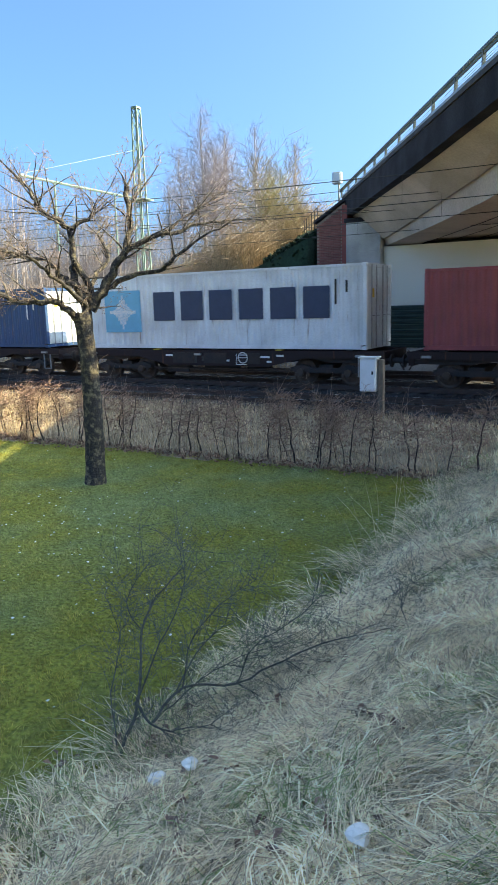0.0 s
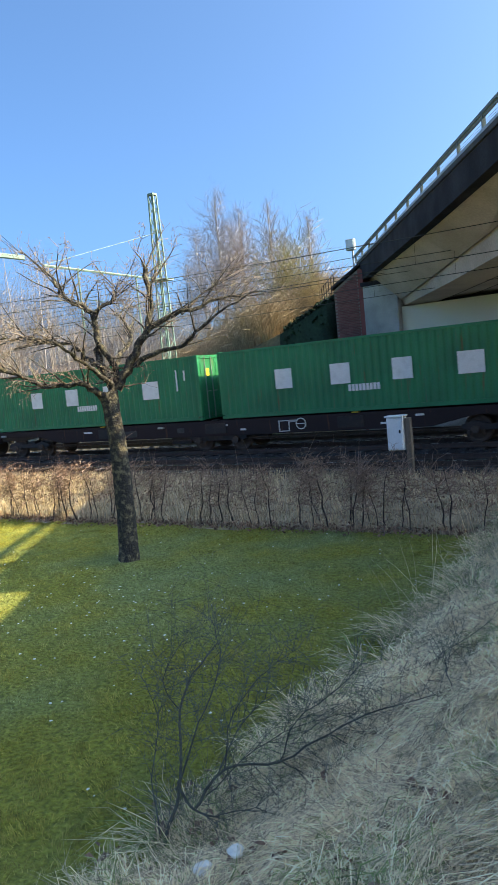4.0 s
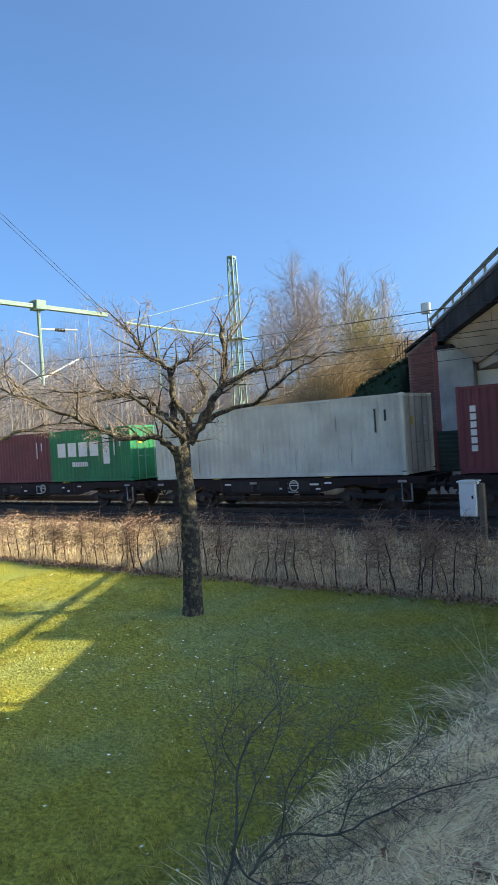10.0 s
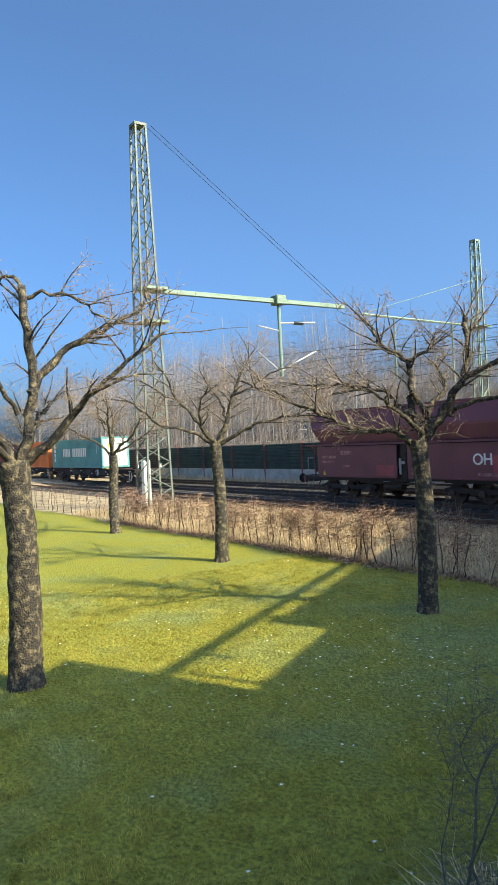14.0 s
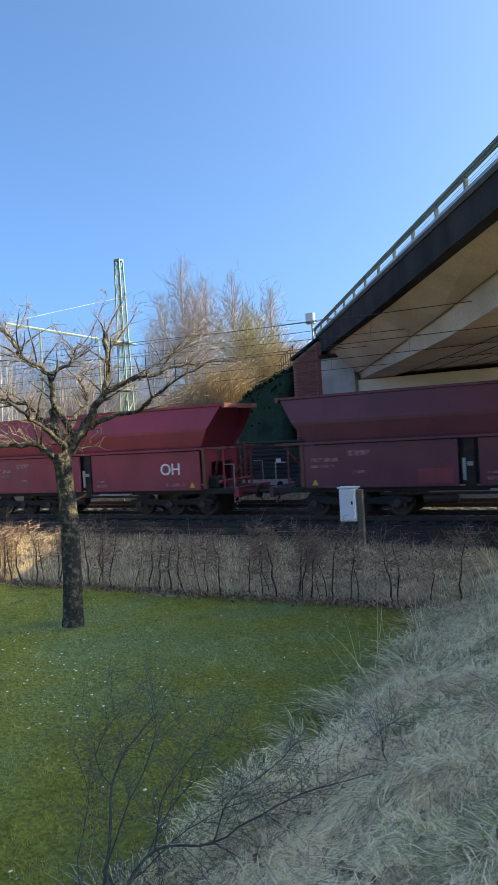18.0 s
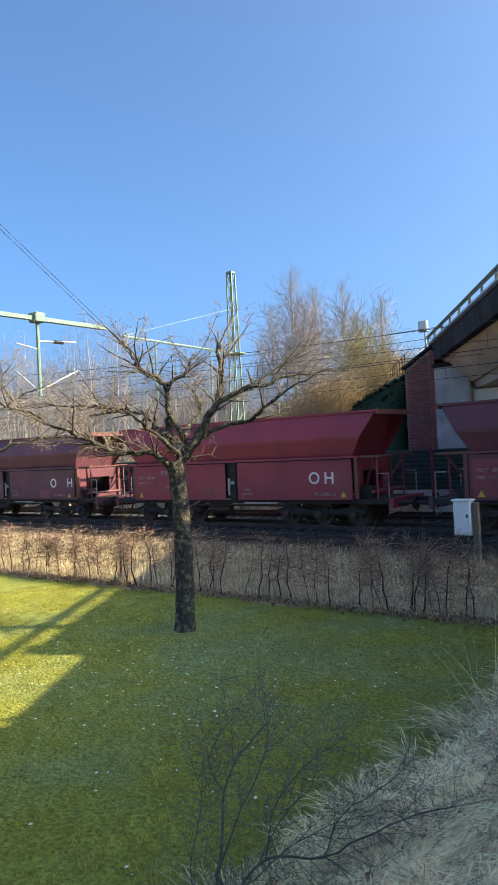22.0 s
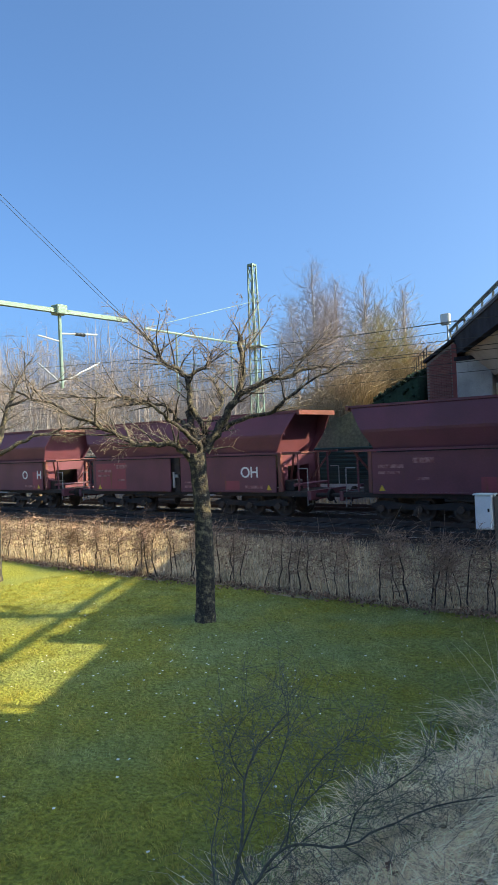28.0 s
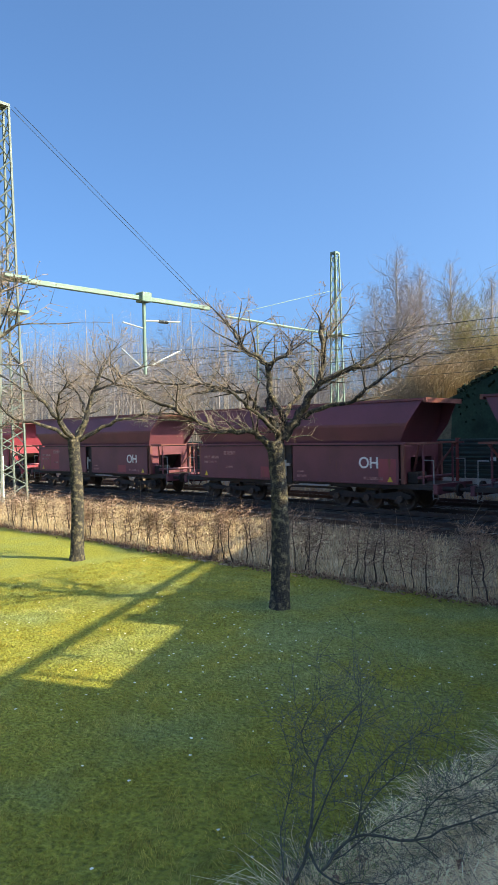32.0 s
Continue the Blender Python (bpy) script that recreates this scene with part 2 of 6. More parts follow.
M = {
    # turf toned darker than its blades for the shadows between tufts
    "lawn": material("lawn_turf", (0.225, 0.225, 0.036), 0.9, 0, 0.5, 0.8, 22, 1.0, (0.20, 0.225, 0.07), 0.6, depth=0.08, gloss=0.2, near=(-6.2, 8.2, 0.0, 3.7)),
    "dry": material("dry_grass_ground", (0.25, 0.21, 0.135), 0.95, 0, 0.5, 1.8, 30, 0.9, (0.19, 0.18, 0.09), 0.55, depth=0.03),
    "verge": material("rough_verge", (0.36, 0.29, 0.19), 0.95, 0, 0.4, 1.2, 20, 0.9, (0.17, 0.14, 0.09), 0.5, depth=0.03),
    "wood_floor": material("woodland_litter", (0.12, 0.085, 0.05), 0.95, 0, 0.4, 0.4, 6, 0.8, (0.09, 0.08, 0.04), 0.5, depth=0.05),
    "ballast": material("track_ballast", (0.050, 0.046, 0.048), 0.95, 0, 0.5, 1.0, 28, 1.0, (0.032, 0.030, 0.032), 0.5, depth=0.04, gloss=0.2),
    "rail": material("rail_steel", (0.09, 0.065, 0.055), 0.55, 0.6, 0.2, 4, 60, 0.2),
    "rail_top": material("rail_running_face", (0.55, 0.55, 0.56), 0.25, 1.0, 0.1, 4, 80, 0.05),
    "sleeper": material("concrete_sleeper", (0.06, 0.056, 0.055), 0.9, 0, 0.3, 3, 40, 0.3),
    "concrete": material("bridge_concrete", (0.50, 0.43, 0.375), 0.85, 0, 0.14, 0.5, 14, 0.25, (0.38, 0.325, 0.28), 0.52),
    # near-black base puts the edge beam's shaded side into the colour
    "concrete_dark": material("shade_dark_concrete", (0.042, 0.042, 0.050), 0.9, 0, 0.25, 0.8, 20, 0.25, (0.024, 0.024, 0.028), 0.5, gloss=0.1),
    "pilaster": material("streaked_grey_concrete", (0.46, 0.46, 0.44), 0.85, 0, 0.2, 1.2, 20, 0.25, (0.31, 0.31, 0.30), 0.5),
    "cream": material("cream_painted_wall", (0.80, 0.78, 0.66), 0.8, 0, 0.06, 0.4, 20, 0.15, (0.72, 0.70, 0.58), 0.55),
    "brick": material("brick_clay", (0.20, 0.085, 0.075), 0.85, 0, 0.25, 3, 50, 0.3, (0.14, 0.06, 0.055), 0.5, per_object=0.5),
    "mortar": material("mortar", (0.25, 0.21, 0.18), 0.95, 0, 0.2, 4, 60, 0.3),
    "mast_grey": material("grey_mast_paint", (0.12, 0.14, 0.125), 0.6, 0.1, 0.2, 2, 40, 0.1),
    "galv": material("galvanised_steel", (0.34, 0.36, 0.37), 0.5, 0.5, 0.12, 3, 40, 0.1),
    "mast_green": material("green_grey_mast_paint", (0.17, 0.235, 0.19), 0.6, 0.1, 0.15, 2, 40, 0.1),
    "barrier": material("dark_green_sheet", (0.018, 0.045, 0.035), 0.6, 0, 0.2, 1, 20, 0.15, (0.012, 0.03, 0.026), 0.5),
    "post_red": material("dull_red_post_paint", (0.20, 0.045, 0.04), 0.6, 0, 0.2, 2, 30, 0.1),
    # lichen flecks lightened for the sunny side, base darkened for the shaded trunk
    "bark": material("cherry_bark", (0.050, 0.045, 0.043), 0.9, 0, 0.5, 13, 45, 1.0, (0.24, 0.20, 0.13), 0.60, depth=0.03, gloss=0.12),
    "twig": material("bare_twig_bark", (0.25, 0.185, 0.14), 0.85, 0, 0.3, 3, 30, 0.2),
    "birch_bark": material("birch_bark", (0.42, 0.38, 0.34), 0.8, 0, 0.2, 1.5, 10, 0.3, (0.25, 0.21, 0.18), 0.56),
    "far_twig": material("far_bare_twigs", (0.33, 0.28, 0.255), 0.9, 0, 0.3, 0.3, 4, 0.0, per_piece=0.7),
    "shrub_twig": material("olive_brown_brush", (0.41, 0.31, 0.20), 0.9, 0, 0.3, 0.3, 4, 0.0, (0.32, 0.26, 0.16), 0.5, per_piece=0.7),
    "birch_twig": material("fine_birch_twigs", (0.43, 0.37, 0.355), 0.9, 0, 0.3, 0.3, 4, 0.0, per_piece=0.6),
    # ivy green taken darker to hold the wing wall's shade
    "ivy": material("shade_dark_ivy_leaves", (0.022, 0.038, 0.022), 0.6, 0, 0.4, 1.0, 8, 0.6, (0.014, 0.022, 0.014), 0.5, per_piece=0.6, gloss=0.1),
    "golden_twig": material("golden_willow_twigs", (0.38, 0.335, 0.16), 0.9, 0, 0.3, 0.3, 4, 0.0, (0.31, 0.28, 0.14), 0.5, per_piece=0.7),
    "hedge_stem": material("beech_stem_bark", (0.075, 0.062, 0.055), 0.9, 0, 0.3, 4, 40, 0.4, gloss=0.1),
    "hedge_leaf": material("dry_beech_leaves", (0.34, 0.21, 0.14), 0.8, 0, 0.35, 2, 20, 0.0, (0.20, 0.13, 0.10), 0.5, per_piece=0.8, thin=0.2),
    "hedge": material("beech_hedge_twigs", (0.40, 0.265, 0.20), 0.9, 0, 0.35, 2, 20, 0.0, (0.28, 0.19, 0.15), 0.5, per_piece=0.7),
    "bush": material("dark_shrub_bark", (0.13, 0.135, 0.115), 0.8, 0, 0.3, 10, 60, 0.3),
    "bush_stem": material("dark_shrub_stem", (0.12, 0.12, 0.10), 0.8, 0, 0.3, 10, 60, 0.3, gloss=0.2),
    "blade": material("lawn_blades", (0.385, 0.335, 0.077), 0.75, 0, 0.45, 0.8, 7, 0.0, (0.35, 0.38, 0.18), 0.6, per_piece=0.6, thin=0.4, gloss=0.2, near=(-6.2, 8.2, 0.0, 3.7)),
    "straw": material("straw_blades", (0.95, 0.82, 0.57), 0.8, 0, 0.25, 2, 12, 0.0, (0.78, 0.64, 0.42), 0.5, per_piece=1.35, thin=0.35),
    "verge_straw": material("verge_straw_blades", (0.62, 0.47, 0.29), 0.85, 0, 0.35, 2, 12, 0.0, (0.36, 0.29, 0.19), 0.5, per_piece=0.8, thin=0.4),
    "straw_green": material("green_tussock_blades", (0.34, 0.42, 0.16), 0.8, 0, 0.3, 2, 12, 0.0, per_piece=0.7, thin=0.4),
    "dead_leaf": material("dead_leaf", (0.26, 0.16, 0.11), 0.8, 0, 0.4, 8, 60, 0.2, per_piece=0.7),
    "petal": material("white_petal", (0.82, 0.82, 0.78), 0.7, 0, 0.05, 8, 60, 0.0),
    "paper": material("crumpled_paper", (0.84, 0.80, 0.72), 0.7, 0, 0.08, 8, 60, 0.2),
    "box_white": material("white_cabinet_paint", (0.80, 0.81, 0.82), 0.5, 0, 0.05, 2, 30, 0.05, (0.68, 0.69, 0.68), 0.6),
    "timber": material("weathered_timber", (0.16, 0.13, 0.10), 0.9, 0, 0.3, 4, 60, 0.5),
    "black": material("black_steel", (0.022, 0.02, 0.02), 0.7, 0.2, 0.3, 3, 40, 0.2, (0.05, 0.035, 0.03), 0.55),
    "wheel": material("dirty_wheel_steel", (0.09, 0.065, 0.05), 0.6, 0.4, 0.3, 5, 40, 0.2),
    "white": material("white_lettering", (0.74, 0.74, 0.73), 0.6, 0, 0.08, 3, 30, 0.0, (0.60, 0.60, 0.58), 0.6),
    "navy": material("navy_lettering", (0.025, 0.045, 0.10), 0.6, 0, 0.1, 3, 30, 0.0),
    "pale_blue": material("pale_blue_emblem", (0.16, 0.42, 0.62), 0.6, 0, 0.1, 3, 30, 0.0),
    "royal": material("royal_blue_emblem", (0.03, 0.07, 0.30), 0.6, 0, 0.1, 3, 30, 0.0),
    "red_print": material("red_lettering", (0.55, 0.05, 0.07), 0.6, 0, 0.1, 3, 30, 0.0),
    "faded_print": material("faded_pink_lettering", (0.34, 0.18, 0.18), 0.7, 0, 0.3, 6, 40, 0.0, (0.16, 0.05, 0.06), 0.5),
    "dark_print": material("dark_lettering", (0.03, 0.025, 0.02), 0.6, 0, 0.1, 3, 30, 0.0),
    "yellow": material("yellow_label", (0.65, 0.45, 0.04), 0.6, 0, 0.1, 3, 30, 0.0),
    "glass": material("lamp_glass", (0.55, 0.60, 0.62), 0.15, 0, 0.05, 3, 30, 0.0),
    "ceramic": material("dark_insulator", (0.05, 0.055, 0.06), 0.3, 0, 0.1, 5, 40, 0.0),
    "copper": material("overhead_wire", (0.06, 0.06, 0.055), 0.6, 0.4, 0.1, 5, 40, 0.0),
}
PAINT = {
    "white": rusty("white_container_paint", (0.72, 0.76, 0.78)),
    "grey": rusty("grey_white_container_paint", (0.62, 0.63, 0.55)),
    "maroon": rusty("maroon_container_paint", (0.16, 0.04, 0.055)),
    "red": rusty("red_container_paint", (0.27, 0.065, 0.075)),
    "navy": rusty("navy_container_paint", (0.028, 0.07, 0.17)),
    "blue": rusty("blue_container_paint", (0.045, 0.11, 0.21)),
    "royal": rusty("royal_blue_container_paint", (0.03, 0.10, 0.33)),
    "teal": rusty("teal_container_paint", (0.10, 0.29, 0.31)),
    "green": rusty("green_container_paint", (0.03, 0.20, 0.085)),
    "bright_green": rusty("bright_green_container_paint", (0.03, 0.33, 0.10)),
    "orange": rusty("orange_container_paint", (0.64, 0.165, 0.045)),
    "beige": rusty("beige_container_paint", (0.42, 0.34, 0.17)),
    "wagon_brown": rusty("brown_black_wagon_paint", (0.034, 0.024, 0.024), rough=0.85, gloss=0.2),
    "wagon_red": rusty("red_wagon_paint", (0.24, 0.04, 0.045)),
    "wagon_blue": rusty("blue_wagon_paint", (0.014, 0.02, 0.07), rough=0.7, gloss=0.15),
    "hopper": rusty("maroon_hopper_paint", (0.150, 0.048, 0.068), amount=0.70),
    "patch_red": rusty("bright_red_patch_paint", (0.27, 0.055, 0.075), amount=0.6),
    # salmon tone puts the sun on the wagon ends into the paint
    "hopper_pink": rusty("sunlit_salmon_end_paint", (0.18, 0.065, 0.06), amount=0.6),
    "hopper_red": rusty("faded_red_hopper_paint", (0.29, 0.042, 0.068), amount=0.70),
}


# ---- building blocks ----
def link_mesh(name, verts, faces, mats, parent=None, label="", idx=None, smooth=False):
    me = bpy.data.meshes.new(name)
    me.from_pydata(verts, [], faces)
    for m in mats if isinstance(mats, (list, tuple)) else [mats]:
        me.materials.append(m)
    if idx is not None:
        me.polygons.foreach_set("material_index", idx)
    if smooth:
        me.polygons.foreach_set("use_smooth", [True] * len(faces))
    me.update()
    ob = new(name, me)
    if parent is not None:
        ob.parent = parent
    if label:
        ob["label"] = label
    return ob


def part(name, bm, mat, parent, label=""):
    """Links a bmesh as one mesh object under a thing or a part."""
    me = bpy.data.meshes.new(name)
    bm.to_mesh(me)
    bm.free()
    me.materials.append(mat)
    ob = new(name, me)
    ob.parent = parent
    if label:
        ob["label"] = label
    return ob


def share(name, mesh, parent, m=None, label=""):
    """One more object on a mesh that others use."""
    ob = new(name, mesh)
    ob.parent = parent
    if m is not None:
        ob.matrix_local = m
    if label:
        ob["label"] = label
    return ob


def boxes(*specs, bevel=0.0):
    """A bmesh of boxes: each x0, x1, y0, y1, z0, z1."""
    bm = bmesh.new()
    for x0, x1, y0, y1, z0, z1 in specs:
        vs = [bm.verts.new((x, y, z)) for x in (x0, x1) for y in (y0, y1) for z in (z0, z1)]
        for q in ((0, 1, 3, 2), (4, 6, 7, 5), (0, 4, 5, 1), (2, 3, 7, 6), (0, 2, 6, 4), (1, 5, 7, 3)):
            bm.faces.new([vs[i] for i in q])
    if bevel:
        bmesh.ops.bevel(bm, geom=list(bm.edges), offset=bevel, segments=1, affect="EDGES")
    return bm


def prism(outline, y0, y1, axis="y"):
    """A bmesh of an outline (a, z) drawn out along y (or along x)."""
    bm = bmesh.new()
    put = (lambda a, z, d: (a, d, z)) if axis == "y" else (lambda a, z, d: (d, a, z))
    a = [bm.verts.new(put(p, z, y0)) for p, z in outline]
    b = [bm.verts.new(put(p, z, y1)) for p, z in outline]
    bm.faces.new(a)
    bm.faces.new(b[::-1])
    for i in range(len(a)):
        j = (i + 1) % len(a)
        bm.faces.new((a[j], a[i], b[i], b[j]))
    bmesh.ops.recalc_face_normals(bm, faces=list(bm.faces))
    return bm


def rod(bm, a, b, r, sides=6, r2=None):
    """A round bar from a to b in a bmesh."""
    a, b = Vector(a), Vector(b)
    q = (b - a).to_track_quat("Z", "Y").to_matrix()
    rings = []
    for p, rad in ((a, r), (b, r if r2 is None else r2)):
        rings.append([bm.verts.new(p + q @ Vector((math.cos(k * math.tau / sides) * rad, math.sin(k * math.tau / sides) * rad, 0))) for k in range(sides)])
    for k in range(sides):
        j = (k + 1) % sides
        bm.faces.new((rings[0][k], rings[0][j], rings[1][j], rings[1][k]))
    bm.faces.new(rings[0][::-1])
    bm.faces.new(rings[1])
    return bm


def rods(specs, sides=6):
    bm = bmesh.new()
    for s in specs:
        rod(bm, *s, sides=sides) if len(s) < 4 else rod(bm, s[0], s[1], s[2], sides, s[3])
    return bm


class Tubes:
    """Gathers tapered branches and ribbons into one mesh."""

    def __init__(self):
        self.v, self.f = [], []

    def tube(self, pts, radii, sides=5):
        base = len(self.v)
        n = len(pts)
        if sides == 2:
            return self.ribbon(pts, radii)
        for i, (p, r) in enumerate(zip(pts, radii)):
            d = (pts[min(i + 1, n - 1)] - pts[max(i - 1, 0)])
            d = d.normalized() if d.length > 1e-9 else Vector((0, 0, 1))
            a = d.cross(Vector((0.31, 0.87, 0.38)))
            a = a.normalized() if a.length > 1e-6 else Vector((1, 0, 0))
            b = d.cross(a)
            for k in range(sides):
                c, s = math.cos(k * math.tau / sides) * r, math.sin(k * math.tau / sides) * r
                self.v.append((p.x + a.x * c + b.x * s, p.y + a.y * c + b.y * s, p.z + a.z * c + b.z * s))
        for i in range(n - 1):
            for k in range(sides):
                j = (k + 1) % sides
                self.f.append((base + i * sides + k, base + i * sides + j, base + (i + 1) * sides + j, base + (i + 1) * sides + k))
        self.f.append(tuple(base + (n - 1) * sides + k for k in range(sides)))

    def ribbon(self, pts, radii):
        """A flat twig, for those far off."""
        base, n = len(self.v), len(pts)
        for i, (p, r) in enumerate(zip(pts, radii)):
            d = pts[min(i + 1, n - 1)] - pts[max(i - 1, 0)]
            a = d.cross(Vector((0.31, 0.87, 0.38)))
            a = a.normalized() * r * 1.2 if a.length > 1e-9 else Vector((r, 0, 0))
            self.v += [(p.x - a.x, p.y - a.y, p.z - a.z), (p.x + a.x, p.y + a.y, p.z + a.z)]
        for i in range(n - 1):
            b = base + 2 * i
            self.f.append((b, b + 1, b + 3, b + 2))

    def blade(self, p, tip, mid, w):
        """A bent grass blade of two pieces."""
        d = Vector((tip.y - p.y, p.x - tip.x, 0))
        d = d.normalized() * w if d.length > 1e-6 else Vector((w, 0, 0))
        b = len(self.v)
        self.v += [tuple(p - d), tuple(p + d), tuple(mid - d * 0.8), tuple(mid + d * 0.8), tuple(tip)]
        self.f += [(b, b + 1, b + 3, b + 2), (b + 2, b + 3, b + 4)]

    def link(self, name, mat, parent=None, label="", smooth=False):
        return link_mesh(name, self.v, self.f, mat, parent, label, smooth=smooth)


def empty(name, label, category, group="", kind="", m=None):
    ob = tagged(new(name), label, category, group, kind)
    ob.empty_display_size = 0.3
    if m is not None:
        ob.matrix_basis = m
    return ob

# ---- the ground ----
RAIL_Z = -0.15
EDGE0, ALONG, ACROSS = Vector((-1.02, 12.63, 0)), Vector((-0.529, 0.849, 0)), Vector((0.849, 0.529, 0))


def step(a, b, v):
    v = min(max((v - a) / (b - a), 0.0), 1.0)
    return v * v * (3 - 2 * v)


def ground_z(x, y):
    """The height of the ground: lawn, bank beside the bridge, track bed, far embankment."""
    wob = noise.noise((x * 0.35, y * 0.35, 0.0))
    if y < 33.0:
        low = -0.45 * step(16.0, 17.6, y) if x > -60 else 0.0
        rise = max(x + 2.75 + 0.25 * wob, 0.0)
        bank = min(0.45 * rise - 0.12 * (1 - math.exp(-rise * 2)), 2.4)
        bank = min(bank, max(0.0, (14.6 - y) * 0.75)) if y > 9 else bank
        near = max(bank, 0.0) + (0.05 * wob if x < -2.7 else 0.13 * noise.noise((x * 1.3, y * 1.3, 3)) + 0.09 * noise.noise((x * 3.2, y * 3.2, 6)))
        return near * (1 - step(15, 17.5, y)) + low
    off = (Vector((x, y, 0)) - EDGE0).dot(ACROSS)
    crest = 6.2 if off > -0.6 else max(6.2 - (-0.6 - off) * 0.42, 0.4)
    # the bank stays behind the wing wall
    lip = min(max(y - 33.0 - 2.5 * step(-15.95, -15.55, x), 0.0) * 2.2, 1.0)
    return (crest + 0.25 * wob) * max(lip, 0.0) - 0.45 * (1 - lip)


def build_ground():
    def axis(lo, hi, fine_lo, fine_hi, fine):
        vals, v, s = [], fine_lo, fine
        while v > lo:
            vals.append(v)
            s *= 1.25
            v -= s
        vals.append(lo)
        vals.reverse()
        n = int((fine_hi - fine_lo) / fine)
        vals += [fine_lo + fine * i for i in range(1, n)]
        v, s = fine_hi, fine
        while v < hi:
            vals.append(v)
            s *= 1.25
            v += s
        vals.append(hi)
        return vals

    xs, ys = axis(-1500, 1500, -16, 3, 0.2), axis(-900, 1800, 0.5, 17, 0.2)
    extra = [33.0 + 0.5 * i for i in range(0, 30)]
    ys = sorted(set(y for y in ys if not 32.9 < y < 48) | set(extra))
    verts = [(x, y, ground_z(x, y)) for y in ys for x in xs]
    faces, idx, w = [], [], len(xs)
    for j in range(len(ys) - 1):
        for i in range(w - 1):
            faces.append((j * w + i, j * w + i + 1, (j + 1) * w + i + 1, (j + 1) * w + i))
            x, y = (xs[i] + xs[i + 1]) / 2, (ys[j] + ys[j + 1]) / 2
            wob = 0.35 * noise.noise((x * 1.7, y * 1.7, 5))
            if y > 33:
                # ivy slope by the wing wall, its shade included in the colour
                idx.append(4 if x > -19.7 - 0.45 * (y - 36) else 3)
            elif y + wob > 10.9:
                idx.append(2)
            elif x + wob > -2.7:
                idx.append(1)
            else:
                idx.append(0)
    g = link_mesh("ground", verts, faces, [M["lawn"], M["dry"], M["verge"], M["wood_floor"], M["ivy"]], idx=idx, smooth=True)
    tagged(g, "mossy lawn running into a dry grass bank and verge", "ground", kind="structure")


build_ground()

# ---- tracks ----
TRACKS = (20.5, 24.5, 28.5)


def build_tracks():
    bed = prism([(17.4, -0.62), (18.5, -0.36), (30.6, -0.36), (31.5, -0.62)], -700, 700, "x")
    ob = part("track_bed", bed, M["ballast"], None)
    tagged(ob, "brown-grey stone ballast under three railway tracks", "track bed", kind="structure")
    stones = Tubes()
    rng = random.Random(4)
    for _ in range(9000):
        x, y = rng.uniform(-40, 4), rng.uniform(17.8, 24)
        s = rng.uniform(0.03, 0.06)
        b = len(stones.v)
        for k in range(3):
            a = k * 2.09 + rng.random()
            stones.v.append((x + math.cos(a) * s, y + math.sin(a) * s, -0.37))
        stones.v.append((x + rng.uniform(-.01, .01), y, -0.36 + s * rng.uniform(0.5, 1)))
        stones.f += [(b, b + 1, b + 3), (b + 1, b + 2, b + 3), (b + 2, b, b + 3)]
    tagged(stones.link("ballast_stones", M["ballast"]), "loose grey-brown ballast stones on the track bed", "ballast", kind="stuff")
    sleepers = boxes(*[(x - 0.13, x + 0.13, c - 1.3, c + 1.3, -0.40, -0.325) for c in TRACKS for x in [-110 + 0.6 * i for i in range(250)]])
    tagged(part("sleepers", sleepers, M["sleeper"], None), "concrete sleepers half sunk in the ballast", "sleepers", kind="stuff")
    for c in TRACKS:
        for side in (-0.7535, 0.7535):
            y = c + side
            prof = [(-0.07, -0.172), (0.07, -0.172), (0.07, -0.16), (0.012, -0.145), (0.012, -0.045), (0.036, -0.035), (0.036, -0.004), (-0.036, -0.004), (-0.036, -0.035), (-0.012, -0.045), (-0.012, -0.145), (-0.07, -0.16)]
            r = part("rail", prism([(y + a, RAIL_Z + z) for a, z in prof], -700, 700, "x"), M["rail"], None)
            tagged(r, "steel rail with rusty web on the ballast", "rail", "rails", "structure")
            part("running_face", boxes((-700, 700, y - 0.03, y + 0.03, RAIL_Z - 0.004, RAIL_Z)), M["rail_top"], r, "polished steel running face")


build_tracks()


# ---- the noise barrier behind the tracks ----
def build_barrier():
    b = empty("noise_barrier", "dark green ribbed noise barrier with dull red posts", "noise barrier", kind="structure")
    xs = [-8.56, -13.65, -17.72, -22.5, -26.9]
    xs = [-26.9 - 4.6 * i for i in range(26, 0, -1)] + xs[::-1] + [-8.56 + 4.8 * i for i in range(1, 10)]
    post = boxes((-0.08, 0.08, -0.1, 0.1, -0.5, 2.55), (-0.012, 0.012, -0.13, 0.13, -0.5, 2.5))
    post_me = part("post", post, M["post_red"], b)
    post_me.matrix_local = pose(xs[0], 32.0, 0)
    for x in xs[1:]:
        share("post", post_me.data, b, pose(x, 32.0, 0))
    for x0, x1 in zip(xs, xs[1:]):
        # wave profile: horizontal ribs
        prof = []
        n = 9
        for i in range(n):
            z = 0.62 + (2.5 - 0.62) * i / n
            h = (2.5 - 0.62) / n
            prof += [(31.96, z), (31.96, z + h * 0.35), (31.915, z + h * 0.5), (31.915, z + h * 0.85)]
        prof += [(31.96, 2.5), (32.04, 2.5), (32.04, 0.62)]
        bm = prism(prof, x0 + 0.08, x1 - 0.08, "x")
        part("panel", bm, M["barrier"], b)
        part("plinth", boxes((x0 + 0.08, x1 - 0.08, 31.9, 32.08, -0.5, 0.6)), M["pilaster"], b, "pale concrete plinth")
